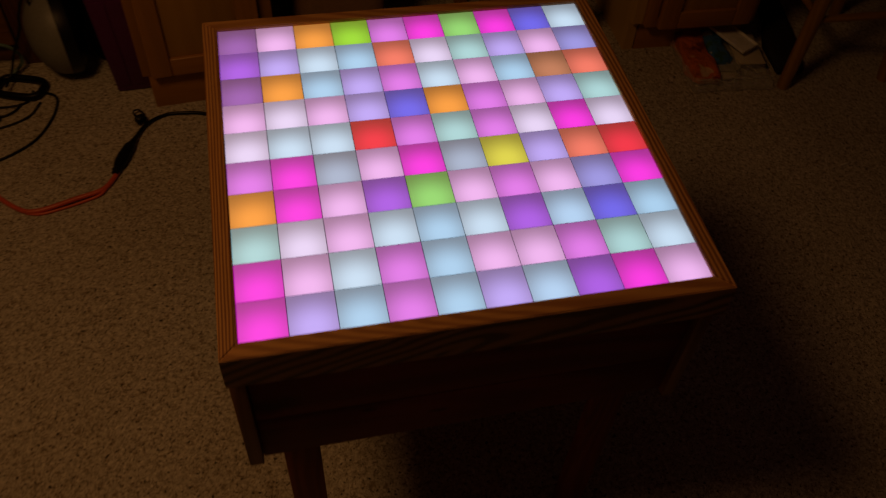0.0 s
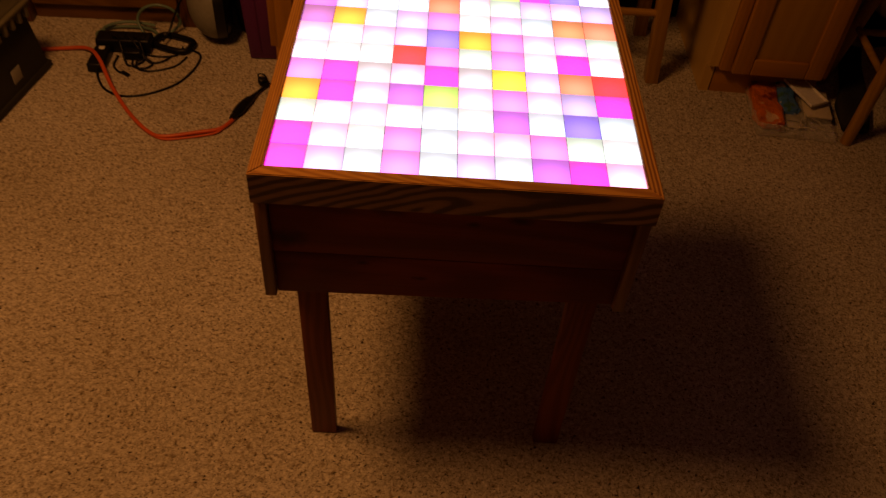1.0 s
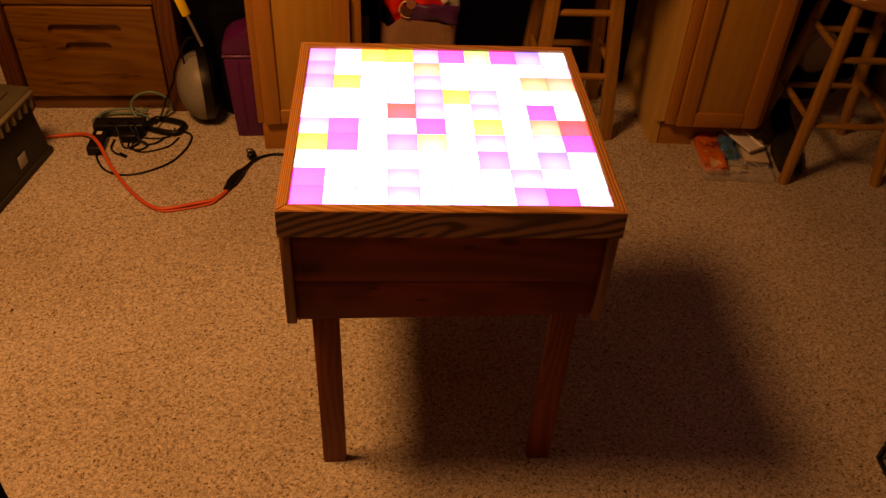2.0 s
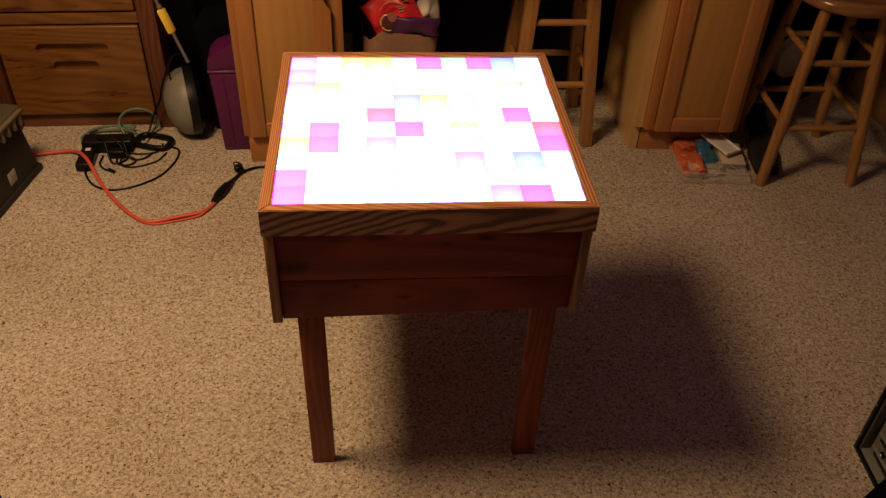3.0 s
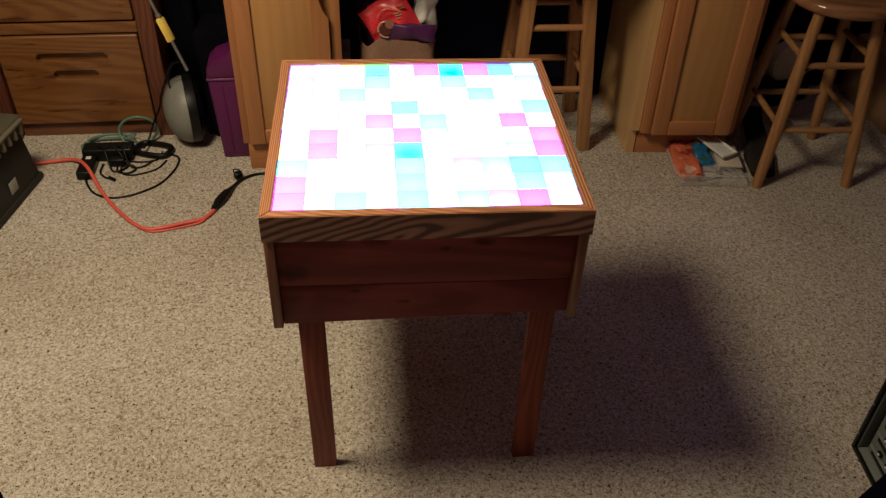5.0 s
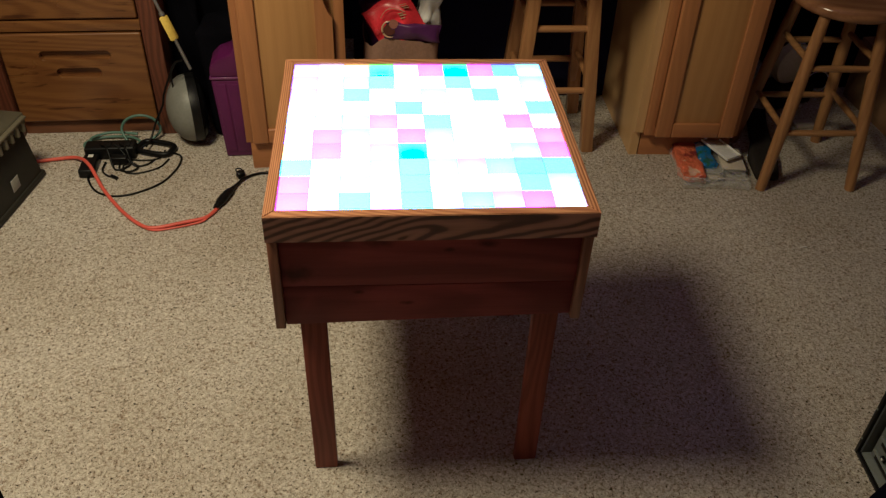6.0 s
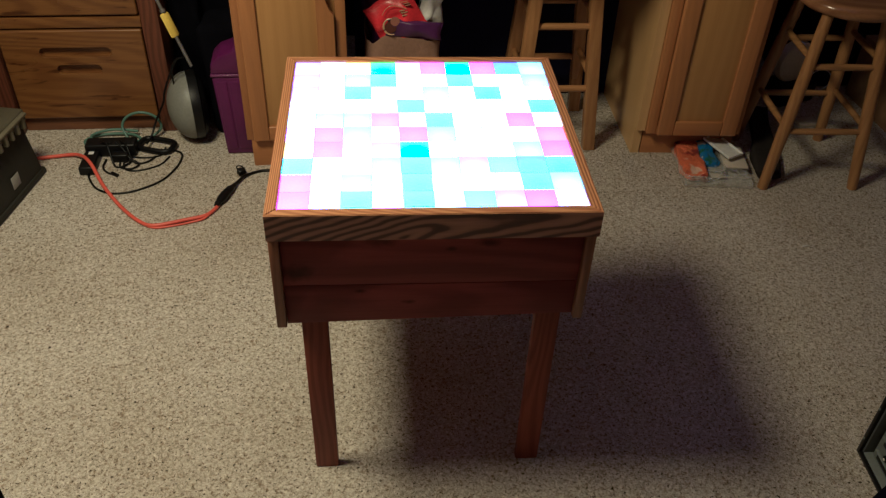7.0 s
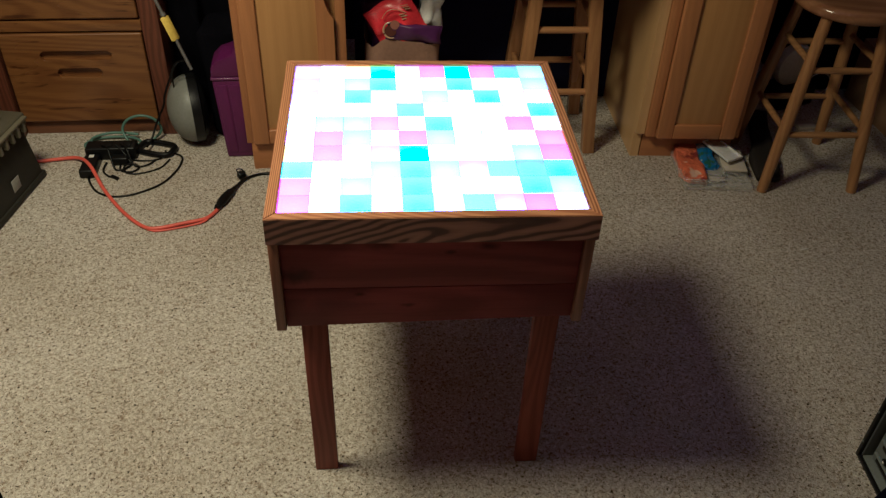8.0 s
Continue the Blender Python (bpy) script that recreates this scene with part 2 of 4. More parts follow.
knotted(CEDAR, ((-0.235, 0.607, 0.040, 0.022), (-0.125, 0.562, 0.014, 0.006), (-0.088, 0.674, 0.032, 0.014), (0.095, 0.667, 0.026, 0.010), (0.03, 0.655, 0.012, 0.006), (-0.04, 0.535, 0.016, 0.006)))
CEDAR_EDGE = wood("cedar_edge", (0.30, 0.135, 0.058), (0.20, 0.08, 0.033), "z", 1.0, 0.42, 0.8, 0.8)
LEG_WOOD = wood("stained_leg", (0.30, 0.080, 0.036), (0.19, 0.046, 0.021), "z", 1.0, 0.5, 0.8, 0.6, 0.0, 0.4, 0.25)
DESK_WOOD = wood("oak_drawer", (0.255, 0.123, 0.015), (0.145, 0.060, 0.0075), "x", 0.8, 0.3, 0.8, 0.5, 0.0, 0.4, 0.5, 0.95)
DESK_PLINTH = wood("oak_plinth", (0.21, 0.092, 0.026), (0.14, 0.058, 0.016), "x", 0.8, 0.4, 0.7, 0.5)
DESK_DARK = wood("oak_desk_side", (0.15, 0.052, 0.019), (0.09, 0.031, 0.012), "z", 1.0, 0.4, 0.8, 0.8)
MAPLE = wood("maple_door", (0.50, 0.234, 0.048), (0.40, 0.186, 0.042), "z", 0.6, 0.38, 0.5, 0.35, 0.0, 0.2)
MAPLE_X = wood("maple_rail", (0.47, 0.222, 0.045), (0.40, 0.178, 0.042), "x", 0.6, 0.38, 0.5, 0.4, 0.0, 0.2)
MAPLE_PANEL = wood("maple_panel", (0.53, 0.305, 0.066), (0.46, 0.255, 0.052), "z", 0.5, 0.36, 0.35, 0.45, 0.0, 0.15)
STOOL_WOOD = wood("beech_stool", (0.48, 0.268, 0.070), (0.39, 0.20, 0.050), "z", 0.7, 0.33, 0.6, 0.6)
ROUND_WOOD = wood("oiled_beech", (0.42, 0.235, 0.060), (0.31, 0.162, 0.041), "z", 0.7, 0.36, 0.6, 0.6)
ROUND_RUNG = wood("oiled_beech_rung", (0.40, 0.222, 0.058), (0.27, 0.148, 0.038), "x", 0.7, 0.36, 0.6, 0.6)
BIRCH = wood("birch_veneer", (0.63, 0.43, 0.155), (0.55, 0.36, 0.12), "z", 0.5, 0.4, 0.35, 0.4, 0.0, 0.15)
CARDBOARD = plain("brown_cardboard", (0.30, 0.185, 0.085), 0.85, wear=0.15, scale=18, bump=0.3)
STOOL_RUNG = wood("beech_rung", (0.49, 0.27, 0.072), (0.42, 0.215, 0.056), "x", 0.7, 0.33, 0.6, 0.6)
SEAT_WOOD = wood("beech_seat", (0.31, 0.165, 0.058), (0.23, 0.112, 0.04), "x", 0.7, 0.13, 0.7, 0.7)
CARPET = carpet_material()
WALL = plain("wall_panelling", (0.30, 0.155, 0.082), 0.85, wear=0.06, scale=8, bump=0.3)
# near-black navy for the gaps behind the desk and cabinets
DARK_WALL = plain("near_black_navy", (0.020, 0.020, 0.042), 0.8, wear=0.3, scale=12)
CEIL = plain("ceiling_tiles", (0.76, 0.65, 0.51), 0.9, wear=0.05, scale=20, bump=0.5)
# near-black navy that holds the shade under the worktop
KNEEHOLE_SHADE = plain("kneehole_shade", (0.012, 0.012, 0.055), 0.85, wear=0.3, scale=12)
BLACK = plain("black_plastic", (0.006, 0.006, 0.007), 0.4, wear=0.3, shine=0.25)
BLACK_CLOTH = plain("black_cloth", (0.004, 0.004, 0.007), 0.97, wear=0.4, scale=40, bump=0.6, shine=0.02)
NAVY_CLOTH = plain("navy_cloth", (0.003, 0.003, 0.008), 0.95, wear=0.3, scale=40, bump=0.6, shine=0.02)
CHARCOAL = plain("charcoal_rough", (0.030, 0.026, 0.023), 0.95, wear=0.4, scale=30, bump=0.6, shine=0.03)
RUBBER = plain("black_cord", (0.005, 0.005, 0.006), 0.38, wear=0.3, shine=0.22)
ORANGE = plain("orange_cord", (0.67, 0.110, 0.048), 0.4, wear=0.15)
TEAL = plain("teal_hose", (0.115, 0.20, 0.165), 0.4, wear=0.2)
PURPLE = plain("purple_plastic", (0.100, 0.008, 0.105), 0.45, wear=0.2)
# glossier, and paler than the case so the seam's highlight is in the colour
PURPLE_HIGHLIGHT = plain("purple_highlight", (0.13, 0.03, 0.14), 0.2, wear=0.2)
BLACK_GLOSS = plain("black_gloss", (0.006, 0.006, 0.007), 0.38, wear=0.2, shine=0.3)
DOME = plain("grey_dome", (0.225, 0.23, 0.21), 0.5, wear=0.12)
WHITE_PLASTIC = plain("white_plastic", (0.72, 0.71, 0.67), 0.4, wear=0.08)
FAN_GREY = plain("grey_fan_plastic", (0.80, 0.77, 0.64), 0.45, wear=0.1)
STEEL = plain("grey_tube", (0.30, 0.30, 0.31), 0.38, 0.7, wear=0.15)
YELLOW = plain("yellow_tag", (0.82, 0.62, 0.008), 0.6, wear=0.1)
TOTE = plain("dark_green_plastic", (0.019, 0.018, 0.0115), 0.72, wear=0.25)
TOTE_LID = plain("khaki_plastic", (0.092, 0.083, 0.052), 0.55, wear=0.2)
PAPER_BAG = plain("kraft_paper", (0.33, 0.205, 0.135), 0.85, wear=0.15, scale=25, bump=0.5, depth=0.003)
FOIL_RED = plain("red_foil", (0.80, 0.035, 0.030), 0.3, wear=0.2)
FOIL_DARK = plain("brown_print", (0.09, 0.03, 0.02), 0.35, wear=0.3)
FOIL_BISCUIT = plain("biscuit_print", (0.34, 0.15, 0.10), 0.35, wear=0.3)
FOIL_CREAM = plain("cream_print", (0.62, 0.42, 0.22), 0.35, wear=0.2)
FOIL_PURPLE = plain("purple_foil", (0.085, 0.022, 0.13), 0.35, wear=0.3)
WHITE_FILM = plain("white_film", (0.80, 0.80, 0.79), 0.35, wear=0.15)


def printed(name, ground, ink, pale, scale):
    """A glossy printed packet: blotches of ink and bare pale film on a coloured ground."""
    m, t, b = shader(name, 0.3)
    a = node(t, "ShaderNodeTexNoise", Scale=scale, Detail=2.0)
    t.links.new(coords(t), a.inputs["Vector"])
    v = node(t, "ShaderNodeTexVoronoi", Scale=scale * 1.3)
    t.links.new(coords(t, (1, 1, 1), (0.3, 0.2, 0.5)), v.inputs["Vector"])
    col = ramp(t, a.outputs["Fac"], [(0.36, ink), (0.42, ground), (0.6, ground), (0.66, pale)])
    col = mixed(t, col, ramp(t, v.outputs["Distance"], [(0.1, (1.15, 1.1, 1.1)), (0.6, (0.7, 0.7, 0.7))]), 0.6, "MULTIPLY")
    t.links.new(col, b.inputs["Base Color"])
    fine = node(t, "ShaderNodeTexNoise", Scale=55.0, Detail=3.0)
    t.links.new(coords(t), fine.inputs["Vector"])
    bumped(t, b, fine.outputs["Fac"], 0.9, 0.008)
    return m


PACK_ORANGE = printed("orange_pack", (0.66, 0.17, 0.045), (0.30, 0.05, 0.03), (0.76, 0.50, 0.34), 19.0)
PACK_BLUE = printed("blue_pack", (0.05, 0.19, 0.50), (0.05, 0.16, 0.12), (0.62, 0.65, 0.66), 24.0)
CARD = plain("cream_card", (0.58, 0.52, 0.42), 0.7, wear=0.1)
# darker copy of the zinc, for the inner wall that lies in shade
ZINC_SHADED = plain("zinc_sheet_shaded", (0.085, 0.09, 0.09), 0.5, 0.2, wear=0.25)
ZINC = plain("zinc_sheet", (0.20, 0.215, 0.205), 0.45, 0.2, wear=0.2)
BOARD = plain("circuit_board", (0.05, 0.075, 0.05), 0.5, wear=0.4)
TOTE_CLIP = plain("pale_khaki_plastic", (0.17, 0.155, 0.10), 0.5, wear=0.2)
LABEL = plain("paper_label", (0.34, 0.34, 0.31), 0.7, wear=0.15)


def film_material():
    """Thin clear film: mostly see-through, with a crinkled gloss."""
    m, t, b = shader("clear_film", 0.1)
    b.inputs["Base Color"].default_value = (0.75, 0.75, 0.73, 1)
    b.inputs["Alpha"].default_value = 0.27
    n = node(t, "ShaderNodeTexNoise", Scale=38.0, Detail=3.0)
    t.links.new(coords(t), n.inputs["Vector"])
    bumped(t, b, n.outputs["Fac"], 1.0, 0.02)
    return m


FILM = film_material()


# ---------- building helpers ----------
def box(bm, x0, x1, y0, y1, z0, z1, soft=0.0, seg=2):
    got = bmesh.ops.create_cube(bm, size=1.0)["verts"]
    for v in got:
        v.co = Vector((x0 + (v.co.x + 0.5) * (x1 - x0), y0 + (v.co.y + 0.5) * (y1 - y0), z0 + (v.co.z + 0.5) * (z1 - z0)))
    if soft:
        edges = list({e for v in got for e in v.link_edges})
        bmesh.ops.bevel(bm, geom=edges, offset=soft, segments=seg, affect="EDGES", profile=0.5)
    return bm


def block(x0, x1, y0, y1, z0, z1, soft=0.002, seg=2):
    return box(bmesh.new(), x0, x1, y0, y1, z0, z1, soft, seg)


def smooth_line(points, step=8):
    """Points along a smooth line through the given ones."""
    p = [Vector(q) for q in points]
    p = [2 * p[0] - p[1], *p, 2 * p[-1] - p[-2]]
    out = []
    for a, b, c, d in zip(p, p[1:], p[2:], p[3:]):
        for k in range(step):
            u = k / step
            out.append(0.5 * (2 * b + (c - a) * u + (2 * a - 5 * b + 4 * c - d) * u * u + (3 * b - a - 3 * c + d) * u ** 3))
    return out + [p[-2]]


def tube(bm, line, radius, sides=10, flat=1.0):
    """A round rod swept along a line; radius may be a number or one number for each point."""
    rings = []
    for k, p in enumerate(line):
        way = (line[min(k + 1, len(line) - 1)] - line[max(k - 1, 0)]).normalized()
        side = way.cross(Vector((0, 0, 1)))
        if side.length < 1e-3:
            side = Vector((1, 0, 0))
        side.normalize()
        up = side.cross(way).normalized()
        r = radius[k] if isinstance(radius, list) else radius
        rings.append([bm.verts.new(p + (side * math.cos(a) + up * math.sin(a) * flat) * r) for a in (2 * math.pi * j / sides for j in range(sides))])
    for a, b in zip(rings, rings[1:]):
        for j in range(sides):
            bm.faces.new((a[j], a[(j + 1) % sides], b[(j + 1) % sides], b[j]))
    bm.faces.new(rings[0][::-1])
    bm.faces.new(rings[-1])
    return bm


def rod(a, b, r0, r1=None, sides=14, belly=0.0):
    a, b = Vector(a), Vector(b)
    r1 = r0 if r1 is None else r1
    n = 8
    line = [a.lerp(b, k / n) for k in range(n + 1)]
    return tube(bmesh.new(), line, [r0 + (r1 - r0) * k / n + belly * math.sin(math.pi * k / n) for k in range(n + 1)], sides)


def lathe(profile, sides=40):
    """A turned shape from (radius, height) pairs."""
    bm = bmesh.new()
    rings = [[bm.verts.new((r * math.cos(2 * math.pi * j / sides), r * math.sin(2 * math.pi * j / sides), z)) for j in range(sides)] for r, z in profile]
    for a, b in zip(rings, rings[1:]):
        for j in range(sides):
            bm.faces.new((a[j], a[(j + 1) % sides], b[(j + 1) % sides], b[j]))
    bm.faces.new(rings[0][::-1])
    bm.faces.new(rings[-1])
    return bm


def finish(name, bm, material, smooth=True):
    bmesh.ops.recalc_face_normals(bm, faces=bm.faces)
    me = bpy.data.meshes.new(name)
    bm.to_mesh(me)
    bm.free()
    me.materials.append(material)
    if smooth:
        me.shade_smooth()
        me.set_sharp_from_angle(angle=radians(38))
    return me


def part(name, bm, material, parent, label="", m=None):
    ob = new(name, finish(name, bm, material))
    ob.parent = parent
    if m is not None:
        ob.matrix_basis = m
    if label:
        tagged(ob, label)
    return ob


def thing(name, label, category, m=None, group="", kind=""):
    ob = new(name)
    ob.empty_display_size = 0.05
    if m is not None:
        ob.matrix_basis = m
    return tagged(ob, label, category, group, kind)


def single(name, bm, material, label, category, m=None, group="", kind=""):
    ob = new(name, finish(name, bm, material))
    if m is not None:
        ob.matrix_basis = m
    return tagged(ob, label, category, group, kind)


def plate(outline, y0, y1, soft=0.0):
    """An outline in x and z, extruded from y0 to y1."""
    bm = bmesh.new()
    front = [bm.verts.new((x, y0, z)) for x, z in outline]
    back = [bm.verts.new((x, y1, z)) for x, z in outline]
    bm.faces.new(front)
    bm.faces.new(back[::-1])
    for j in range(len(outline)):
        h = (j + 1) % len(outline)
        bm.faces.new((front[j], back[j], back[h], front[h]))
    if soft:
        bmesh.ops.recalc_face_normals(bm, faces=bm.faces)
        bmesh.ops.bevel(bm, geom=bm.edges[:], offset=soft, segments=2, affect="EDGES", profile=0.5)
    return bm


def crumple(bm, size, amount, seed=0.0):
    for v in bm.verts:
        q = v.co * size + Vector((seed, seed * 1.7, -seed))
        v.co += amount * noise.noise_vector(q)
    return bm


# ---------- the room ----------
def setting(name, bm, material, label, category):
    return single(name, bm, material, label, category, kind="structure")


setting("floor", block(-3.3, 3.6, -4.6, 1.95, -0.05, 0.0, 0), CARPET, "cream berber carpet with brown and tan flecks", "carpet")
setting("wall_north", block(-3.3, 3.6, 1.95, 2.05, -0.05, 2.30, 0), DARK_WALL, "near-black navy wall behind the desk and cabinets", "wall")
setting("wall_south", block(-3.3, 3.6, -4.7, -4.6, -0.05, 2.30, 0), WALL, "plain dark panelled wall", "wall")
setting("wall_west", block(-3.4, -3.3, -4.7, 2.05, -0.05, 2.30, 0), WALL, "plain dark panelled wall", "wall")
setting("wall_east", block(3.6, 3.7, -4.7, 2.05, -0.05, 2.30, 0), WALL, "plain dark panelled wall", "wall")
setting("ceiling", block(-3.4, 3.7, -4.7, 2.05, 2.30, 2.37, 0), CEIL, "plain low beige ceiling of the room", "ceiling")


# ---------- the light table ----------
H, HALF, RAIL = 0.745, 0.275, 0.019


def rail(name, x0, x1, turn, front, t, label=""):
    """A rim rail with mitred ends: its outer face at -y before it is turned; the top takes the oak that runs along it."""
    bm = bmesh.new()
    outer, inner, z0, z1 = -HALF, -HALF + RAIL, H - 0.052, H
    corners = ((x0, outer), (x1, outer), (x1 - RAIL, inner), (x0 + RAIL, inner))
    low, high = ([bm.verts.new((x, y, z)) for x, y in corners] for z in (z0, z1))
    bm.faces.new(low[::-1])
    bm.faces.new(high)
    for j in range(4):
        k = (j + 1) % 4
        bm.faces.new((low[j], low[k], high[k], high[j]))
    bmesh.ops.bevel(bm, geom=[e for e in bm.edges if abs(e.verts[0].co.z - z1) < 1e-6 and abs(e.verts[1].co.z - z1) < 1e-6], offset=0.0012, segments=2, affect="EDGES")
    bmesh.ops.transform(bm, matrix=pose(0, 0, 0, 0, 0, turn), verts=bm.verts)
    ob = part(name, bm, front, t, label)
    ob.data.materials.append(OAK_TOP if turn in (0, 180) else OAK_SIDE)
    for f in ob.data.polygons:
        f.material_index = 1 if f.normal.z > 0.5 else 0
    return ob


def light_table():
    t = thing("light_table", "square wooden table with glowing grid of coloured tiles on carpet", "table")
    i = HALF - RAIL
    level = pose(0, 0, 0.95, -0.10, 0.36, 0) @ pose(0, 0, -0.95)  # the home-made top sits a little out of level on its legs
    tops = [
        rail("front_rail", -HALF, HALF, 0, OAK_APRON, t, "oak front rail with arched grain"),
        rail("back_rail", -HALF, HALF, 180, OAK_TOP, t),
        rail("side_rail", -HALF, HALF, 90, OAK_SIDE, t),
        rail("side_rail", -HALF, HALF, 270, OAK_SIDE, t),
    ]
    # box below
    for s in (-1, 1):
        a, b = sorted((s * 0.2748, s * 0.2575))
        tops.append(part("side_panel", block(a, b, -0.2635, 0.257, 0.4865 if s < 0 else 0.4940, H - 0.0525, 0.0015), CEDAR_EDGE, t))
    for y0, y1 in ((-0.254, -0.238), (0.2635, 0.2735)):
        tops.append(part("board", block(-0.257, 0.257, y0, y1, 0.5778, H - 0.0525, 0.0015), CEDAR, t, "dark red cedar board with knots"))
        low = block(-0.257, 0.257, y0 + 0.0004, y1, 0.4912, 0.5770, 0.0015)
        for v in low.verts:
            if v.co.z < 0.5:
                v.co.z += 0.002 + 0.006 * v.co.x / 0.257  # the lower edge was not cut square
        tops.append(part("board", low, CEDAR, t, "dark red cedar board with knots"))
    tops.append(part("bottom_panel", block(-0.2565, 0.2565, -0.2375, 0.2630, 0.505, 0.515, 0.001), CEDAR, t))
    tops.append(part("cell_bed", block(-i, i, -i, i, H - 0.035, H - 0.0045, 0), BLACK, t))
    # legs
    for y, y1, top, xs in ((-0.206, -0.187, 0.5035, (-0.2420, 0.2000)), (0.2592, 0.2734, 0.486, (-0.2540, 0.2150))):
        for x in xs:
            part("leg", block(x, x + 0.049, y, y1, 0.0, top, 0.003), LEG_WOOD, t, "square red-brown stained leg")
    # tiles
    pitch = 2 * i / 10
    tile = None
    for r, row in enumerate(TILES.split()):
        for c, letter in enumerate(row):
            if tile is None:
                w = pitch / 2 - 0.0004
                tile = finish("tile", block(-w, w, -w, w, -0.005, 0.0, 0), GLOW["w"])
            ob = new("tile", tile.copy() if letter not in TILE_MESH else TILE_MESH[letter])
            if letter not in TILE_MESH:
                ob.data.materials[0] = GLOW[letter]
                TILE_MESH[letter] = ob.data
            ob.parent = t
            ob.location = (-i + (c + 0.5) * pitch, i - (r + 0.5) * pitch, H - 0.004)
            tops.append(ob)
    for ob in tops:
        ob.matrix_basis = level @ ob.matrix_basis
    return t


def lin(r, g, b):
    return tuple((v / 255) ** 2.2 for v in (r, g, b))


HUES = {
    "w": (215, 218, 255),
    "k": (226, 184, 248),
    "p": (214, 122, 240),
    "m": (244, 48, 232),
    "v": (158, 90, 235),
    "a": (140, 92, 182),
    "l": (174, 170, 255),
    "b": (88, 100, 242),
    "c": (156, 214, 250),
    "t": (178, 228, 252),
    "q": (146, 212, 246),
    "z": (148, 218, 222),
    "u": (148, 184, 212),
    "g": (118, 220, 118),
    "G": (128, 224, 60),
    "y": (205, 216, 80),
    "o": (240, 160, 70),
    "s": (236, 122, 105),
    "r": (236, 45, 75),
    "n": (180, 124, 95),
    "e": (138, 152, 232),
}
GLOW = {k: lit("glow_" + {"G": "lime"}.get(k, k), lin(*v), GLOW_POWER) for k, v in HUES.items()}
TILE_MESH = {}
# one letter a tile, back row first
TILES = """
akoGpmgmbt
vltqswzlke
aoqlptkqns
kwklbopklz
wttrpzpwmw
pmukmuylsr
omkvgkpkem
zwktqtvcbq
mktpqkkpzt
mlqpqlcvmk
"""
light_table()


# ---------- desk with drawers ----------
def desk():
    t = thing("desk_pedestal", "oak desk pedestal with two drawers and carved finger slots", "desk", pose(-1.278, 1.200, 0, 0, 0, 1.7))
    w = 0.450
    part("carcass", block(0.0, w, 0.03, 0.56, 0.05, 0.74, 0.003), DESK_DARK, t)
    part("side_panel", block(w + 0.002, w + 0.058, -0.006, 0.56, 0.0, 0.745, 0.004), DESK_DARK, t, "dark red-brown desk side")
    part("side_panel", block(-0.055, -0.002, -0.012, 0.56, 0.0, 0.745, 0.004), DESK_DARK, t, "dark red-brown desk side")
    part("plinth", block(0.0, w, 0.020, 0.029, 0.0, 0.049, 0.003), DESK_PLINTH, t)
    part("rail", block(0.0, w, 0.004, 0.029, 0.376, 0.412, 0.004), DESK_WOOD, t)
    part("desktop", block(-0.08, w + 0.08, -0.05, 0.58, 0.746, 0.775, 0.006), DESK_WOOD, t)

    def drawer(z0, z1, slots):
        bm = block(0.004, w - 0.004, 0.0, 0.029, z0, z1, 0.006, 3)
        me = finish("drawer", bm, DESK_WOOD)
        ob = new("drawer", me)
        ob.parent = t
        cutters = []
        for x0, x1, z in slots:
            k = bmesh.new()
            n = 10
            r = 0.0165
            outline = [(x1 - r + r * math.cos(a), z + r * math.sin(a)) for a in (-math.pi / 2 + math.pi * j / n for j in range(n + 1))]
            outline += [(x0 + r + r * math.cos(a), z + r * math.sin(a)) for a in (math.pi / 2 + math.pi * j / n for j in range(n + 1))]
            front = [k.verts.new((x, -0.01, zz)) for x, zz in outline]
            back = [k.verts.new((x, 0.019, zz)) for x, zz in outline]
            k.faces.new(front)
            k.faces.new(back[::-1])
            for j in range(len(outline)):
                h = (j + 1) % len(outline)
                k.faces.new((front[j], back[j], back[h], front[h]))
            c = new("cutter", finish("cutter", k, DESK_WOOD))
            c.parent = t
            cutters.append(c)
        for c in cutters:
            mod = ob.modifiers.new("slot", "BOOLEAN")
            mod.object, mod.operation, mod.solver = c, "DIFFERENCE", "EXACT"
        if cutters:
            bpy.context.view_layer.update()
            cut = bpy.data.meshes.new_from_object(ob.evaluated_get(bpy.context.evaluated_depsgraph_get()))
            ob.modifiers.clear()
            ob.data = cut
            bm = bmesh.new()
            bm.from_mesh(cut)
            lip = [e for e in bm.edges if all(abs(v.co.y) < 1e-4 for v in e.verts) and any(all(x0 - 0.001 < v.co.x < x1 + 0.001 and abs(v.co.z - z) < 0.018 for v in e.verts) for x0, x1, z in slots)]
            bmesh.ops.bevel(bm, geom=lip, offset=0.0045, segments=3, affect="EDGES", profile=0.5, clamp_overlap=True)
            bm.to_mesh(cut)
            bm.free()
            cut.shade_flat()
            for c in cutters:
                bpy.data.objects.remove(c)
        return ob

    tagged(drawer(0.056, 0.370, ((0.118, 0.340, 0.296), (0.159, 0.299, 0.236))), "oak drawer front with two carved finger slots")
    tagged(drawer(0.419, 0.72, ((0.118, 0.340, 0.645), (0.159, 0.299, 0.585))), "oak drawer front with two carved finger slots")


desk()


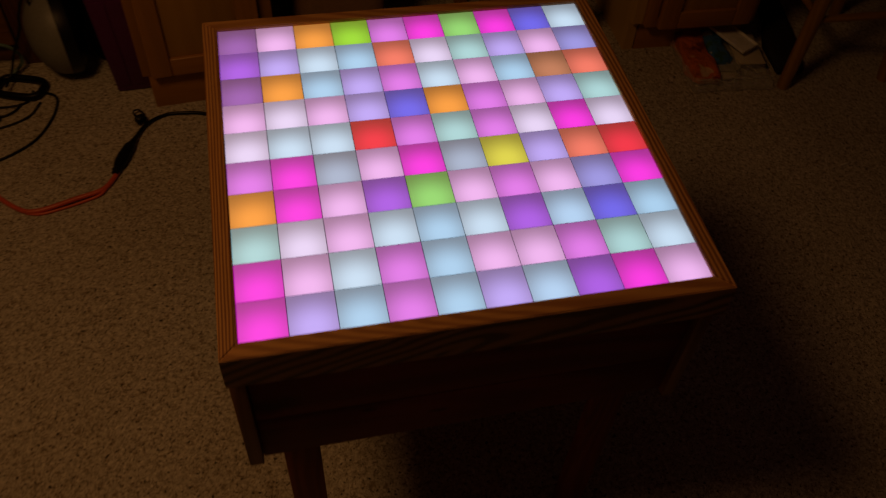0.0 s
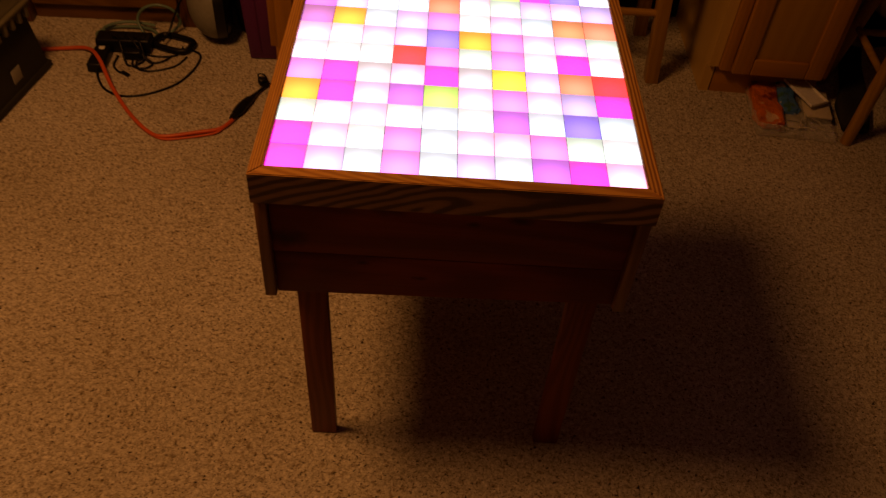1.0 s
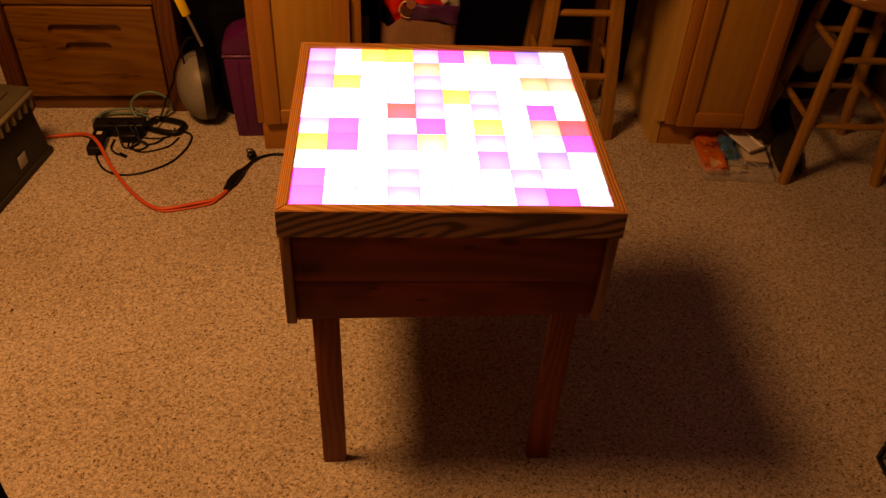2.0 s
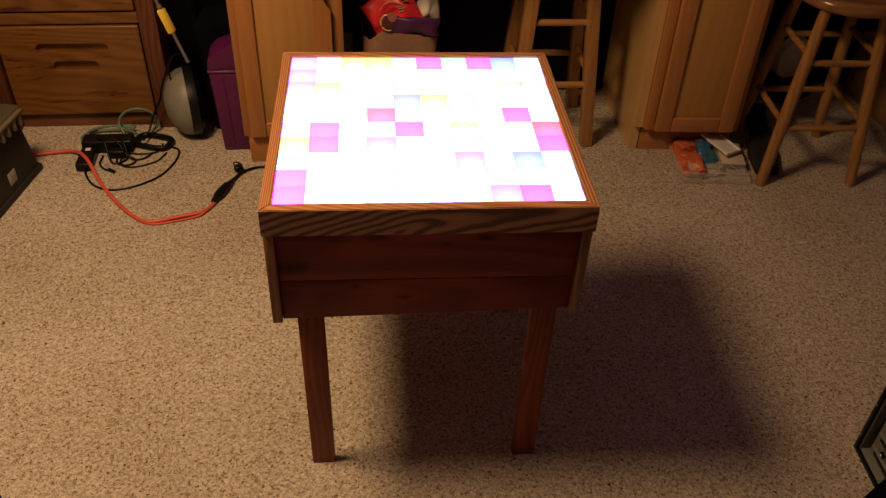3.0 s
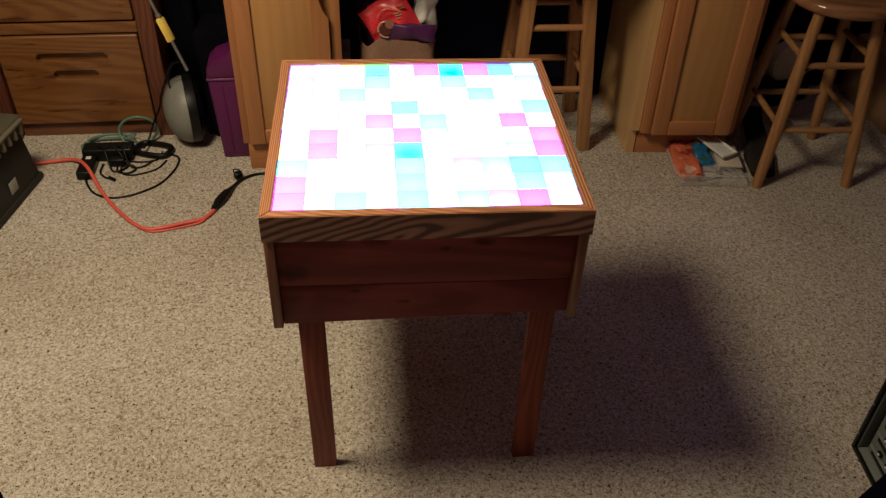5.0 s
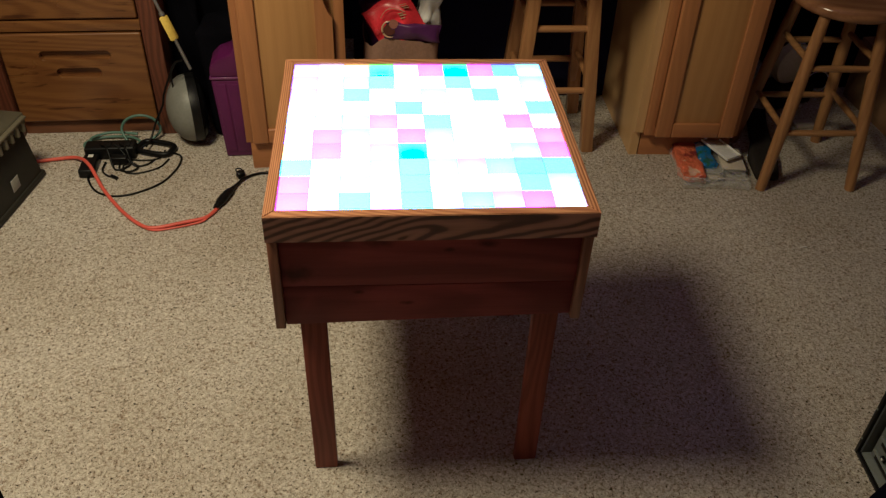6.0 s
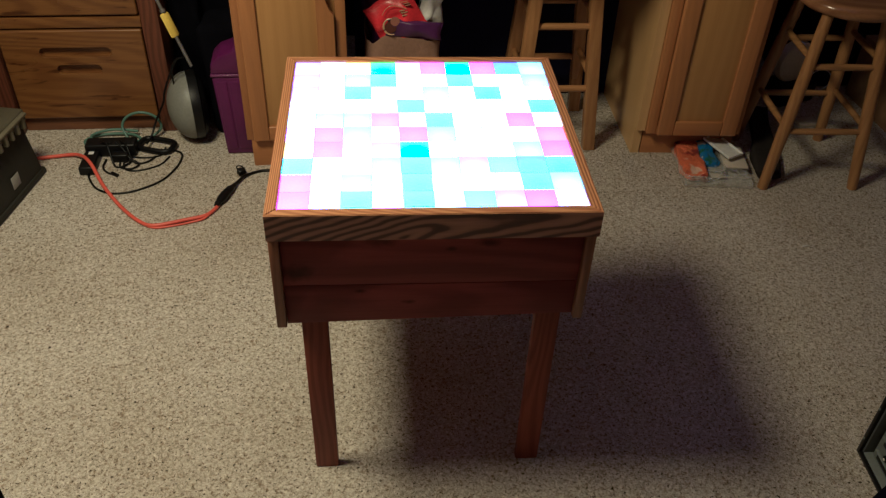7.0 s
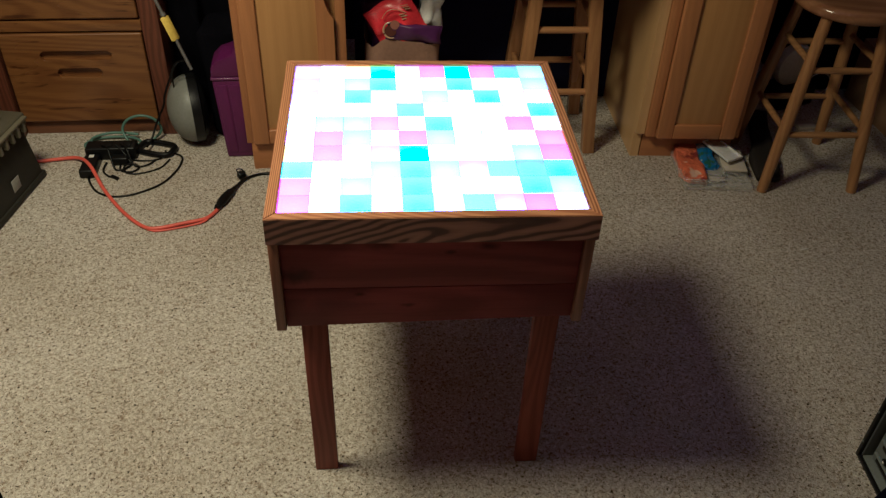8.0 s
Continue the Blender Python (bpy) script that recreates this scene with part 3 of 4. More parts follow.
# ---------- base cabinets ----------
def cabinet(name, label, m, width, depth, height, face, stile, recess, inset, reveal, frame_width, pull=None, side=None, ledge=0.022):
    """A maple base cabinet with a face frame, one frame-and-panel door and a recessed plinth. Front at y = 0, left edge at x = 0."""
    t = thing(name, label, "cabinet", m)
    kick = 0.1
    bm = block(0.0, width, face + 0.001, depth, kick, height, 0)
    part("body", box(bm, inset, width, recess + 0.012, depth, 0.0, kick), MAPLE_PANEL, t)
    part("plinth", block(inset + 0.002, width - 0.002, recess, recess + 0.0115, 0.0, kick - 0.001, 0.001), MAPLE_X, t)
    for x0, x1 in ((0, stile), (width - stile, width)):
        part("face_stile", block(x0, x1, 0, face, kick, height, 0.0015), MAPLE, t)
    part("face_rail", block(stile + 0.0005, width - stile - 0.0005, 0.0005, face, kick, kick + 0.03, 0.0015), MAPLE_X, t)
    part("face_rail", block(stile + 0.0005, width - stile - 0.0005, 0.0005, face, height - 0.035, height, 0.0015), MAPLE_X, t)
    x0, x1, z0, z1, f = ledge, width - reveal, kick + 0.004, height - 0.02, frame_width
    door = part("door", block(x0 + f, x1 - f, -0.011, -0.002, z0 + f, z1 - f, 0.0005), MAPLE_PANEL, t, "maple frame-and-panel door")
    part("stile", block(x0, x0 + f, -0.020, -0.001, z0, z1, 0.004, 3), MAPLE, door)
    if pull:
        low, high, deep = pull
        scoop = [(x1 - deep * math.sin(math.pi * k / 16) ** 0.7, low + (high - low) * k / 16) for k in range(17)]
        part("stile", plate([(x1 - f, z0), (x1, z0)] + scoop + [(x1, z1), (x1 - f, z1)], -0.020, -0.001), MAPLE, door, "maple stile with a scooped finger pull")
    else:
        part("stile", block(x1 - f, x1, -0.020, -0.001, z0, z1, 0.004, 3), MAPLE, door)
    for a, b in ((z0, z0 + f), (z1 - f, z1)):
        part("rail", block(x0 + f + 0.0004, x1 - f - 0.0004, -0.0198, -0.001, a, b, 0.004, 3), MAPLE_X, door)
    if side:
        step, flare = side
        bm = box(bmesh.new(), -0.028, -0.0006, face, depth, kick, height)
        box(bm, -0.028, -0.0006, step, depth, 0.0, kick - 0.0002)
        for v in bm.verts:
            v.co.x -= flare * v.co.y
        part("side_panel", bm, BIRCH, t, "pale birch veneer side with a notched foot")
    return t


cabinet("base_cabinet", "light maple base cabinet with a closed panel door and recessed plinth", pose(-0.506, 0.985, 0, 0, 0, 4.5), 0.328, 0.60, 0.86, 0.019, 0.03, 0.002, 0.012, 0.035, 0.050, (0.518, 0.70, 0.028))
cabinet("base_cabinet", "light maple base cabinet with a closed panel door beside a stool", pose(0.796, 0.997, 0, 0, 0, -2.2), 0.312, 0.60, 0.86, 0.019, 0.03, 0.040, 0.0, 0.020, 0.052, None, (0.040, 0.04), 0.030)
# out of view; overhang and turn are set by the shade it casts below
single("worktop", block(0.0, 1.73, 0.0, 0.72, 0.862, 0.90, 0.006), MAPLE_X, "plain overhanging wooden worktop lying across two base cabinets", "worktop", pose(-0.57, 0.882, 0, 0, 0, -3.2))
# added dark sheet in place of the shade behind the bar stool
setting("wall_back", block(-0.165, 0.835, 1.45, 1.47, 0.0, 0.861, 0.002), KNEEHOLE_SHADE, "added near-black panel standing in for shade behind the bar stool", "wall")


# ---------- stools ----------
def square_stool(m):
    t = thing("bar_stool", "tall beech bar stool with square legs, pushed under the worktop", "stool", m, "stools")
    top, lean, foot = 0.70, 0.070, 0.131
    for sx in (-1, 1):
        for sy in (-1, 1):
            head = foot - lean * top
            bm = block(-0.02, 0.02, -0.02, 0.02, 0.0, top, 0.004, 2)
            for v in bm.verts:
                u = v.co.z / top
                v.co.x += sx * (foot + (head - foot) * u)
                v.co.y += sy * (foot + (head - foot) * u)
            part("leg", bm, STOOL_WOOD, t)
    for z, zs in ((0.220, 0.250), (0.430, 0.452)):
        e, f = foot - lean * z, foot - lean * zs
        for s in (-1, 1):
            part("rung", rod((-e, s * e, z), (e, s * e, z), 0.011), STOOL_RUNG, t)
            part("rung", rod((s * f, -f, zs), (s * f, f, zs), 0.011), STOOL_RUNG, t)
    part("seat", lathe([(0.150, top), (0.168, top + 0.004), (0.175, top + 0.016), (0.170, top + 0.028), (0.155, top + 0.034)]), SEAT_WOOD, t)
    return t


square_stool(pose(0.496, 1.203, 0, 0, 0, 0.0))


def round_stool(m):
    t = thing("bar_stool", "beech bar stool with round splayed legs and a round seat", "stool", m, "stools")
    top = 0.576
    foot, head = 0.1495, 0.090

    def at(sx, sy, z):
        r = foot + (head - foot) * z / top
        return (sx * r, sy * r, z)

    for sx in (-1, 1):
        for sy in (-1, 1):
            part("leg", rod(at(sx, sy, 0.0), at(sx, sy, top), 0.0165, 0.0165, 16, 0.003), ROUND_WOOD, t)
    for s, zz in ((-1, (0.200, 0.411)), (1, (0.195, 0.405))):
        for z in zz:
            part("rung", rod(at(-1, s, z), at(1, s, z), 0.0085, None, 12, 0.002), ROUND_RUNG, t)
    for s in (-1, 1):
        for z in (0.215, 0.435):
            part("rung", rod(at(s, -1, z), at(s, 1, z), 0.0085, None, 12, 0.002), ROUND_RUNG, t)
    part("seat", lathe([(0.120, top - 0.003), (0.150, top - 0.002)] + [(0.150 + 0.021 * math.cos(w), top + 0.018 + 0.020 * math.sin(w)) for w in (-math.pi / 2 + math.pi * k / 10 for k in range(1, 10))] + [(0.145, top + 0.038), (0.08, top + 0.031)], 56), SEAT_WOOD, t, "glossy turned round seat", pose(0.010, 0.0, 0.0))
    return t


round_stool(pose(1.308, 0.964, 0, 0, 0, -2))


# ---------- things between desk and cabinet ----------
def dome_lamp():
    t = thing("dome_lamp", "grey domed lamp head with black rim tipped over on carpet", "lamp", pose(-0.712, 1.185, 0.1155, 0, 0, 15) @ pose(0, 0, 0, 0, -90, 0))
    n = 16
    prof = [(0.112, 0.0)] + [(0.112 * math.cos(math.pi / 2 * k / n), 0.076 * math.sin(math.pi / 2 * k / n)) for k in range(1, n)] + [(0.004, 0.076)]
    part("dome", lathe(prof, 56), DOME, t, "smooth grey dome")
    part("rim", lathe([(0.107, -0.032), (0.113, -0.030), (0.1155, -0.018), (0.114, -0.001), (0.109, 0.001)], 56), BLACK_GLOSS, t, "glossy black rim")
    part("body", lathe([(0.045, -0.052), (0.07, -0.050), (0.094, -0.042), (0.1055, -0.033)], 40), BLACK, t)
    return t


dome_lamp()


def tagged_pole():
    t = thing("pole", "thin grey pole with a yellow tag leaning beside the desk", "pole")
    a, b = Vector((-0.675, 1.13, 0.285)), Vector((-0.835, 1.24, 0.66))
    part("tube", rod(a, b, 0.0055), STEEL, t)
    u, v = a.lerp(b, 0.235), a.lerp(b, 0.42)
    part("tag", tube(bmesh.new(), [u, u.lerp(v, 0.05), u.lerp(v, 0.5), u.lerp(v, 0.95), v], [0.012, 0.017, 0.017, 0.017, 0.012], 8, 0.35), YELLOW, t, "yellow paper tag wrapped round")
    part("clip", rod(a.lerp(b, 0.425), a.lerp(b, 0.45), 0.009), STEEL, t)
    return t


tagged_pole()


def carry_case():
    t = thing("carry_case", "purple plastic carrying case with a stepped lid standing on carpet", "case", pose(-0.606, 1.058, 0, 0, 0, 2))

    def tapered(bm):
        for v in bm.verts:
            v.co.x += 0.016 * (1 - v.co.z / 0.29) * (1 - v.co.x / 0.115)
        return bm

    part("body", tapered(block(0.002, 0.115, 0.0, 0.11, 0.0, 0.284, 0.008, 3)), PURPLE, t)
    part("seam", block(0.0, 0.116, -0.003, 0.112, 0.2845, 0.2925, 0.002, 3), PURPLE_HIGHLIGHT, t, "raised glossy purple seam, paler to paint in its highlight")
    part("lid", plate([(0.001, 0.293), (0.115, 0.293), (0.115, 0.395), (0.088, 0.395), (0.070, 0.366), (0.030, 0.352), (0.004, 0.326)], 0.0, 0.11, 0.006), PURPLE, t, "stepped purple lid")
    for a, b in ((0.012, 0.046), (0.052, 0.108)):
        part("front_panel", tapered(block(a, b, -0.003, 0.004, 0.022, 0.268, 0.002, 2)), PURPLE, t)


carry_case()


def soft_bag():
    bm = bmesh.new()
    box(bm, -0.15, 0.13, -0.09, 0.12, 0.0, 0.62, 0.05, 4)
    bmesh.ops.subdivide_edges(bm, edges=bm.edges[:], cuts=2, use_grid_fill=True)
    crumple(bm, 9, 0.025, 2.0)
    z = min(v.co.z for v in bm.verts)
    for v in bm.verts:
        v.co.z -= z
    t = thing("backpack", "black cloth backpack standing in the gap by the desk", "bag", pose(-0.63, 1.42, 0, 0, 0, 6))
    part("body", bm, BLACK_CLOTH, t)
    pocket = block(-0.045, 0.10, -0.255, -0.10, 0.0, 0.40, 0.035, 4)
    bmesh.ops.subdivide_edges(pocket, edges=pocket.edges[:], cuts=2, use_grid_fill=True)
    crumple(pocket, 9, 0.016, 5.0)
    for v in pocket.verts:
        v.co.z = max(v.co.z, 0.0)
    part("pocket", pocket, BLACK_CLOTH, t)
    part("strap", tube(bmesh.new(), smooth_line([(-0.06, -0.10, 0.55), (-0.05, -0.15, 0.40), (0.0, -0.14, 0.25), (0.03, -0.105, 0.16)]), 0.014, 8, 0.3), BLACK_CLOTH, t)


soft_bag()


# ---------- cables on the floor ----------
def cable(name, points, radius, material, label, category="cable", sides=10):
    return single(name, tube(bmesh.new(), smooth_line(points), radius, sides), material, label, category)


def extension_cord():
    t = thing("extension_cord", "orange extension cord lying in a bend on the carpet", "cable")
    pts = [(-1.26, 1.03), (-1.203, 1.034), (-1.139, 1.047), (-1.067, 1.045), (-1.003, 0.962), (-0.945, 0.868), (-0.871, 0.764), (-0.800, 0.688), (-0.752, 0.668), (-0.666, 0.693), (-0.612, 0.712), (-0.588, 0.745), (-0.580, 0.768)]
    lift = {3: 0.006, 4: 0.030, 5: 0.006}
    part("cord", tube(bmesh.new(), smooth_line([(x, y, 0.008 + lift.get(k, 0.0)) for k, (x, y) in enumerate(pts)]), 0.0058, 12), ORANGE, t)
    part("strand", tube(bmesh.new(), smooth_line([(-0.775, 0.668, 0.005), (-0.745, 0.661, 0.004), (-0.700, 0.670, 0.004), (-0.655, 0.684, 0.004), (-0.615, 0.700, 0.006), (-0.596, 0.732, 0.009)]), 0.0032, 10), ORANGE, t, "thinner orange strand beside the cord")
    a, b = Vector((-0.586, 0.755, 0.012)), Vector((-0.562, 0.822, 0.013))
    stations = [(0.0, 0.0075), (0.12, 0.0085), (0.14, 0.0105), (0.22, 0.0105), (0.24, 0.0090), (0.32, 0.0095), (0.34, 0.0120), (0.55, 0.0150), (0.85, 0.0155), (1.0, 0.0140)]
    part("socket", tube(bmesh.new(), [a.lerp(b, u) for u, r in stations], [r for u, r in stations], 12, 0.8), BLACK, t, "black moulded socket")
    return t


extension_cord()


def power_lead():
    t = thing("power_lead", "black mains lead of the table plugged into the orange cord", "cable")
    a, b = Vector((-0.561, 0.824, 0.013)), Vector((-0.538, 0.878, 0.011))
    stations = [(0.0, 0.0140), (0.35, 0.0135), (0.5, 0.0095), (0.55, 0.0085), (0.62, 0.0085), (0.64, 0.0070), (0.75, 0.0070), (0.77, 0.0060), (1.0, 0.0050)]
    part("plug", tube(bmesh.new(), [a.lerp(b, u) for u, r in stations], [r for u, r in stations], 12, 0.8), BLACK, t)
    part("lead", tube(bmesh.new(), smooth_line([(-0.538, 0.878, 0.010), (-0.520, 0.915, 0.008), (-0.485, 0.945, 0.005), (-0.440, 0.952, 0.005), (-0.36, 0.93, 0.005), (-0.26, 0.82, 0.005), (-0.16, 0.62, 0.005), (-0.12, 0.42, 0.006)]), 0.0045, 10), RUBBER, t)
    part("strap", crumple(block(-0.013, 0.013, -0.009, 0.009, 0.0, 0.020, 0.004), 70, 0.004, 2.0), BLACK, t, "", pose(-0.530, 0.936, 0.004, 12, 0, 35))
    part("tie", tube(bmesh.new(), smooth_line([(-0.540, 0.946, 0.008), (-0.548, 0.962, 0.014), (-0.538, 0.974, 0.010), (-0.525, 0.962, 0.008), (-0.522, 0.946, 0.010)]), 0.0022, 8), BLACK, t)


power_lead()


def power_strip():
    t = thing("power_strip", "black power strip with plugged adapters lying on the carpet", "power strip", pose(-0.958, 1.075, 0, 0, 0, 1.5))
    part("housing", block(-0.085, 0.075, -0.025, 0.028, 0.0, 0.045, 0.006, 3), BLACK, t)
    part("socket", block(-0.03, 0.0, -0.015, 0.018, 0.0455, 0.048, 0.001), RUBBER, t)
    part("socket", block(0.03, 0.06, -0.015, 0.018, 0.0455, 0.048, 0.001), RUBBER, t)
    part("adapter", block(-0.084, -0.036, -0.130, -0.03, 0.0, 0.030, 0.006, 3), BLACK, t)
    part("sticker", block(-0.068, -0.052, -0.052, -0.036, 0.0302, 0.0308, 0.0001), WHITE_PLASTIC, t, "small white sticker")
    part("adapter", block(0.0, 0.055, -0.06, -0.03, 0.0, 0.028, 0.005, 3), BLACK, t)


power_strip()


def loop_handle():
    c = Vector((-0.826, 1.102, 0.012))
    a, b = 0.058, 0.034
    pts = []
    for k in range(29):
        w = 2 * math.pi * k / 28
        x = a * math.copysign(abs(math.cos(w)) ** 0.55, math.cos(w))
        y = b * math.copysign(abs(math.sin(w)) ** 0.55, math.sin(w))
        p = Matrix.Rotation(radians(-18), 4, "Z") @ Vector((x, y, 0))
        pts.append(c + p)
    single("coiled_cable", tube(bmesh.new(), pts, 0.0095, 10), RUBBER, "black cable coiled into a thick bound loop on the carpet", "cable")


loop_handle()
cable("thin_cable", [(-0.775, 1.085, 0.004), (-0.742, 1.065, 0.003), (-0.735, 1.030, 0.003), (-0.745, 0.973, 0.003), (-0.779, 0.904, 0.003), (-0.847, 0.853, 0.003), (-0.912, 0.840, 0.003), (-0.968, 0.868, 0.003), (-1.004, 0.925, 0.004), (-1.010, 0.955, 0.008)], 0.0035, RUBBER, "thin black cable lying in a wide loop on the carpet")
cable("thin_cable", [(-0.90, 1.045, 0.004), (-0.86, 1.040, 0.003), (-0.82, 1.045, 0.003), (-0.80, 1.06, 0.005), (-0.79, 1.075, 0.020)], 0.003, RUBBER, "thin black cable lying beside the power strip")
cable("thin_cable", [(-0.93, 1.03, 0.004), (-0.92, 0.985, 0.003), (-0.885, 0.975, 0.004), (-0.865, 0.995, 0.006), (-0.885, 1.015, 0.008), (-0.91, 1.00, 0.010), (-0.90, 0.97, 0.006), (-0.86, 0.965, 0.003), (-0.80, 0.995, 0.003), (-0.775, 1.045, 0.004)], 0.003, RUBBER, "thin black cable lying in small loops on the carpet")
cable("thin_cable", [(-0.975, 1.03, 0.004), (-0.975, 0.985, 0.004), (-0.955, 0.955, 0.004), (-0.935, 0.945, 0.004)], 0.0032, RUBBER, "short black cable ending in a small plug on the carpet")
cable("thin_cable", [(-0.855, 1.095, 0.022), (-0.845, 1.13, 0.03), (-0.826, 1.165, 0.075), (-0.795, 1.168, 0.135), (-0.782, 1.168, 0.18), (-0.745, 1.168, 0.262), (-0.722, 1.168, 0.295)], 0.0035, RUBBER, "black cable rising from the loop to the lamp head")
cable("thin_cable", [(-0.99, 1.065, 0.050), (-0.965, 1.04, 0.052), (-0.945, 1.00, 0.010), (-0.93, 0.985, 0.004), (-0.905, 0.995, 0.004), (-0.895, 1.02, 0.006), (-0.92, 1.045, 0.035), (-0.945, 1.065, 0.050)], 0.0032, RUBBER, "thin black cable looped over the power strip")
cable("thin_cable", [(-0.93, 1.07, 0.050), (-0.905, 1.04, 0.050), (-0.885, 1.01, 0.012), (-0.86, 1.005, 0.004), (-0.835, 1.02, 0.004), (-0.82, 1.045, 0.004)], 0.0032, RUBBER, "thin black cable hanging off the power strip")
single("small_plug", tube(bmesh.new(), smooth_line([(-0.938, 0.948, 0.006), (-0.930, 0.942, 0.006), (-0.918, 0.934, 0.006)]), 0.006, 10), BLACK, "small black barrel plug lying on the carpet", "plug")
cable("thin_cable", [(-0.692, 1.12, 0.322), (-0.720, 1.13, 0.308), (-0.741, 1.14, 0.270), (-0.748, 1.16, 0.205)], 0.0028, RUBBER, "thin black wire arching down to the lamp head")
cable("teal_hose", [(-1.05, 1.10, 0.007), (-1.068, 1.14, 0.007), (-1.035, 1.172, 0.008), (-0.975, 1.180, 0.010), (-0.915, 1.172, 0.010), (-0.885, 1.14, 0.009), (-0.91, 1.11, 0.008)], 0.0048, TEAL, "teal rubber hose lying in a loop beside the power strip", "hose")
cable("teal_hose", [(-1.03, 1.105, 0.020), (-1.045, 1.15, 0.022), (-1.00, 1.183, 0.022), (-0.95, 1.185, 0.022), (-0.90, 1.178, 0.020)], 0.0046, TEAL, "teal rubber hose lying in a loop beside the power strip", "hose")
cable("teal_hose", [(-0.925, 1.14, 0.012), (-0.945, 1.165, 0.045), (-0.925, 1.175, 0.078), (-0.880, 1.178, 0.092), (-0.838, 1.182, 0.075), (-0.822, 1.182, 0.035), (-0.85, 1.165, 0.009), (-0.90, 1.13, 0.008)], 0.0046, TEAL, "teal rubber hose arching up against the desk", "hose")


# ---------- storage tote ----------
def tote():
    t = thing("tool_tote", "dark green plastic tool box with khaki latched lid on the carpet", "tool box", pose(-1.150, 0.968, 0, 0, 0, -10.5))
    bm = block(-0.40, 0.0, -0.52, 0.0, 0.0, 0.19, 0.012, 3)
    for v in bm.verts:
        u = v.co.z / 0.19
        v.co.x += -0.018 * u
        v.co.y += -0.012 * u if v.co.y > -0.2 else 0.012 * u
    part("body", bm, TOTE, t)
    part("foot_rim", block(-0.40, 0.004, -0.52, 0.004, 0.0, 0.022, 0.006, 3), TOTE, t)
    lid = part("lid", block(-0.40, -0.006, -0.51, 0.0, 0.191, 0.232, 0.008, 3), TOTE_LID, t, "khaki plastic lid")
    part("raised_panel", block(-0.36, -0.05, -0.47, -0.05, 0.2315, 0.238, 0.004, 2), TOTE_LID, lid)
    for k in range(14):
        y = -0.025 - 0.034 * k
        part("rib", block(-0.010, 0.004, y - 0.013, y, 0.180, 0.216, 0.003), TOTE_CLIP, lid)
    part("ledge", block(-0.012, 0.007, -0.49, -0.012, 0.217, 0.226, 0.003), TOTE_CLIP, lid)
    part("sticker", block(-0.0045, -0.003, -0.165, -0.125, 0.045, 0.085, 0.0003), LABEL, t, "small pale paper label")


tote()


# ---------- under the worktop ----------
def paper_bag():
    t = thing("grocery_bag", "brown paper grocery bag full of snack packets under the worktop", "bag", pose(-0.006, 1.192, 0, 0, 0, 2))
    bm = bmesh.new()
    n, rows = 44, 14
    a, b, hgt = 0.119, 0.085, 0.380
    rings = []
    for r in range(rows + 1):
        ring = []
        for k in range(n):
            w = 2 * math.pi * k / n
            x = a * math.copysign(abs(math.cos(w)) ** 0.35, math.cos(w))
            y = b * math.copysign(abs(math.sin(w)) ** 0.35, math.sin(w))
            z = hgt * r / rows
            if r == rows:
                z += 0.008 * math.sin(3 * w) + 0.006 * math.sin(7 * w + 1)
            q = Vector((x, y, z))
            q += 0.010 * noise.noise_vector(q * 14) * (r / rows)
            ring.append(bm.verts.new((q.x, q.y, max(q.z, 0))))
        rings.append(ring)
    for p, q in zip(rings, rings[1:]):
        for k in range(n):
            bm.faces.new((p[k], p[(k + 1) % n], q[(k + 1) % n], q[k]))
    bm.faces.new(rings[0][::-1])
    inner = [[bm.verts.new(v.co * 1.0 + Vector((-0.003 * v.co.x / a, -0.003 * v.co.y / b, 0.0))) for v in rings[r]] for r in (rows, 2)]
    for k in range(n):
        bm.faces.new((rings[-1][k], rings[-1][(k + 1) % n], inner[0][(k + 1) % n], inner[0][k]))
        bm.faces.new((inner[0][k], inner[0][(k + 1) % n], inner[1][(k + 1) % n], inner[1][k]))
    bm.faces.new(inner[1])
    part("sack", bm, PAPER_BAG, t)


paper_bag()


def pillow(w, h, d, seed, n=18):
    """A sealed, puffed packet lying in the x-z plane."""
    bm = bmesh.new()
    sheets = []
    for s in (-1, 1):
        grid = []
        for i in range(n + 1):
            row = []
            for j in range(n + 1):
                u, v = i / n * 2 - 1, j / n * 2 - 1
                puff = max(0.0, (1 - u ** 4) * (1 - v ** 4)) ** 0.6
                q = Vector((u * w / 2 * (1 - 0.06 * (1 - v * v)), s * d / 2 * puff, v * h / 2))
                q += (0.012 + 0.02 * puff) * 0.6 * noise.noise_vector(q * 16 + Vector((seed, s, seed)))
                row.append(bm.verts.new(q))
            grid.append(row)
        sheets.append(grid)
        for i in range(n):
            for j in range(n):
                f = (grid[i][j], grid[i + 1][j], grid[i + 1][j + 1], grid[i][j + 1])
                bm.faces.new(f if s < 0 else f[::-1])
    bmesh.ops.remove_doubles(bm, verts=bm.verts, dist=0.0015)
    return bm


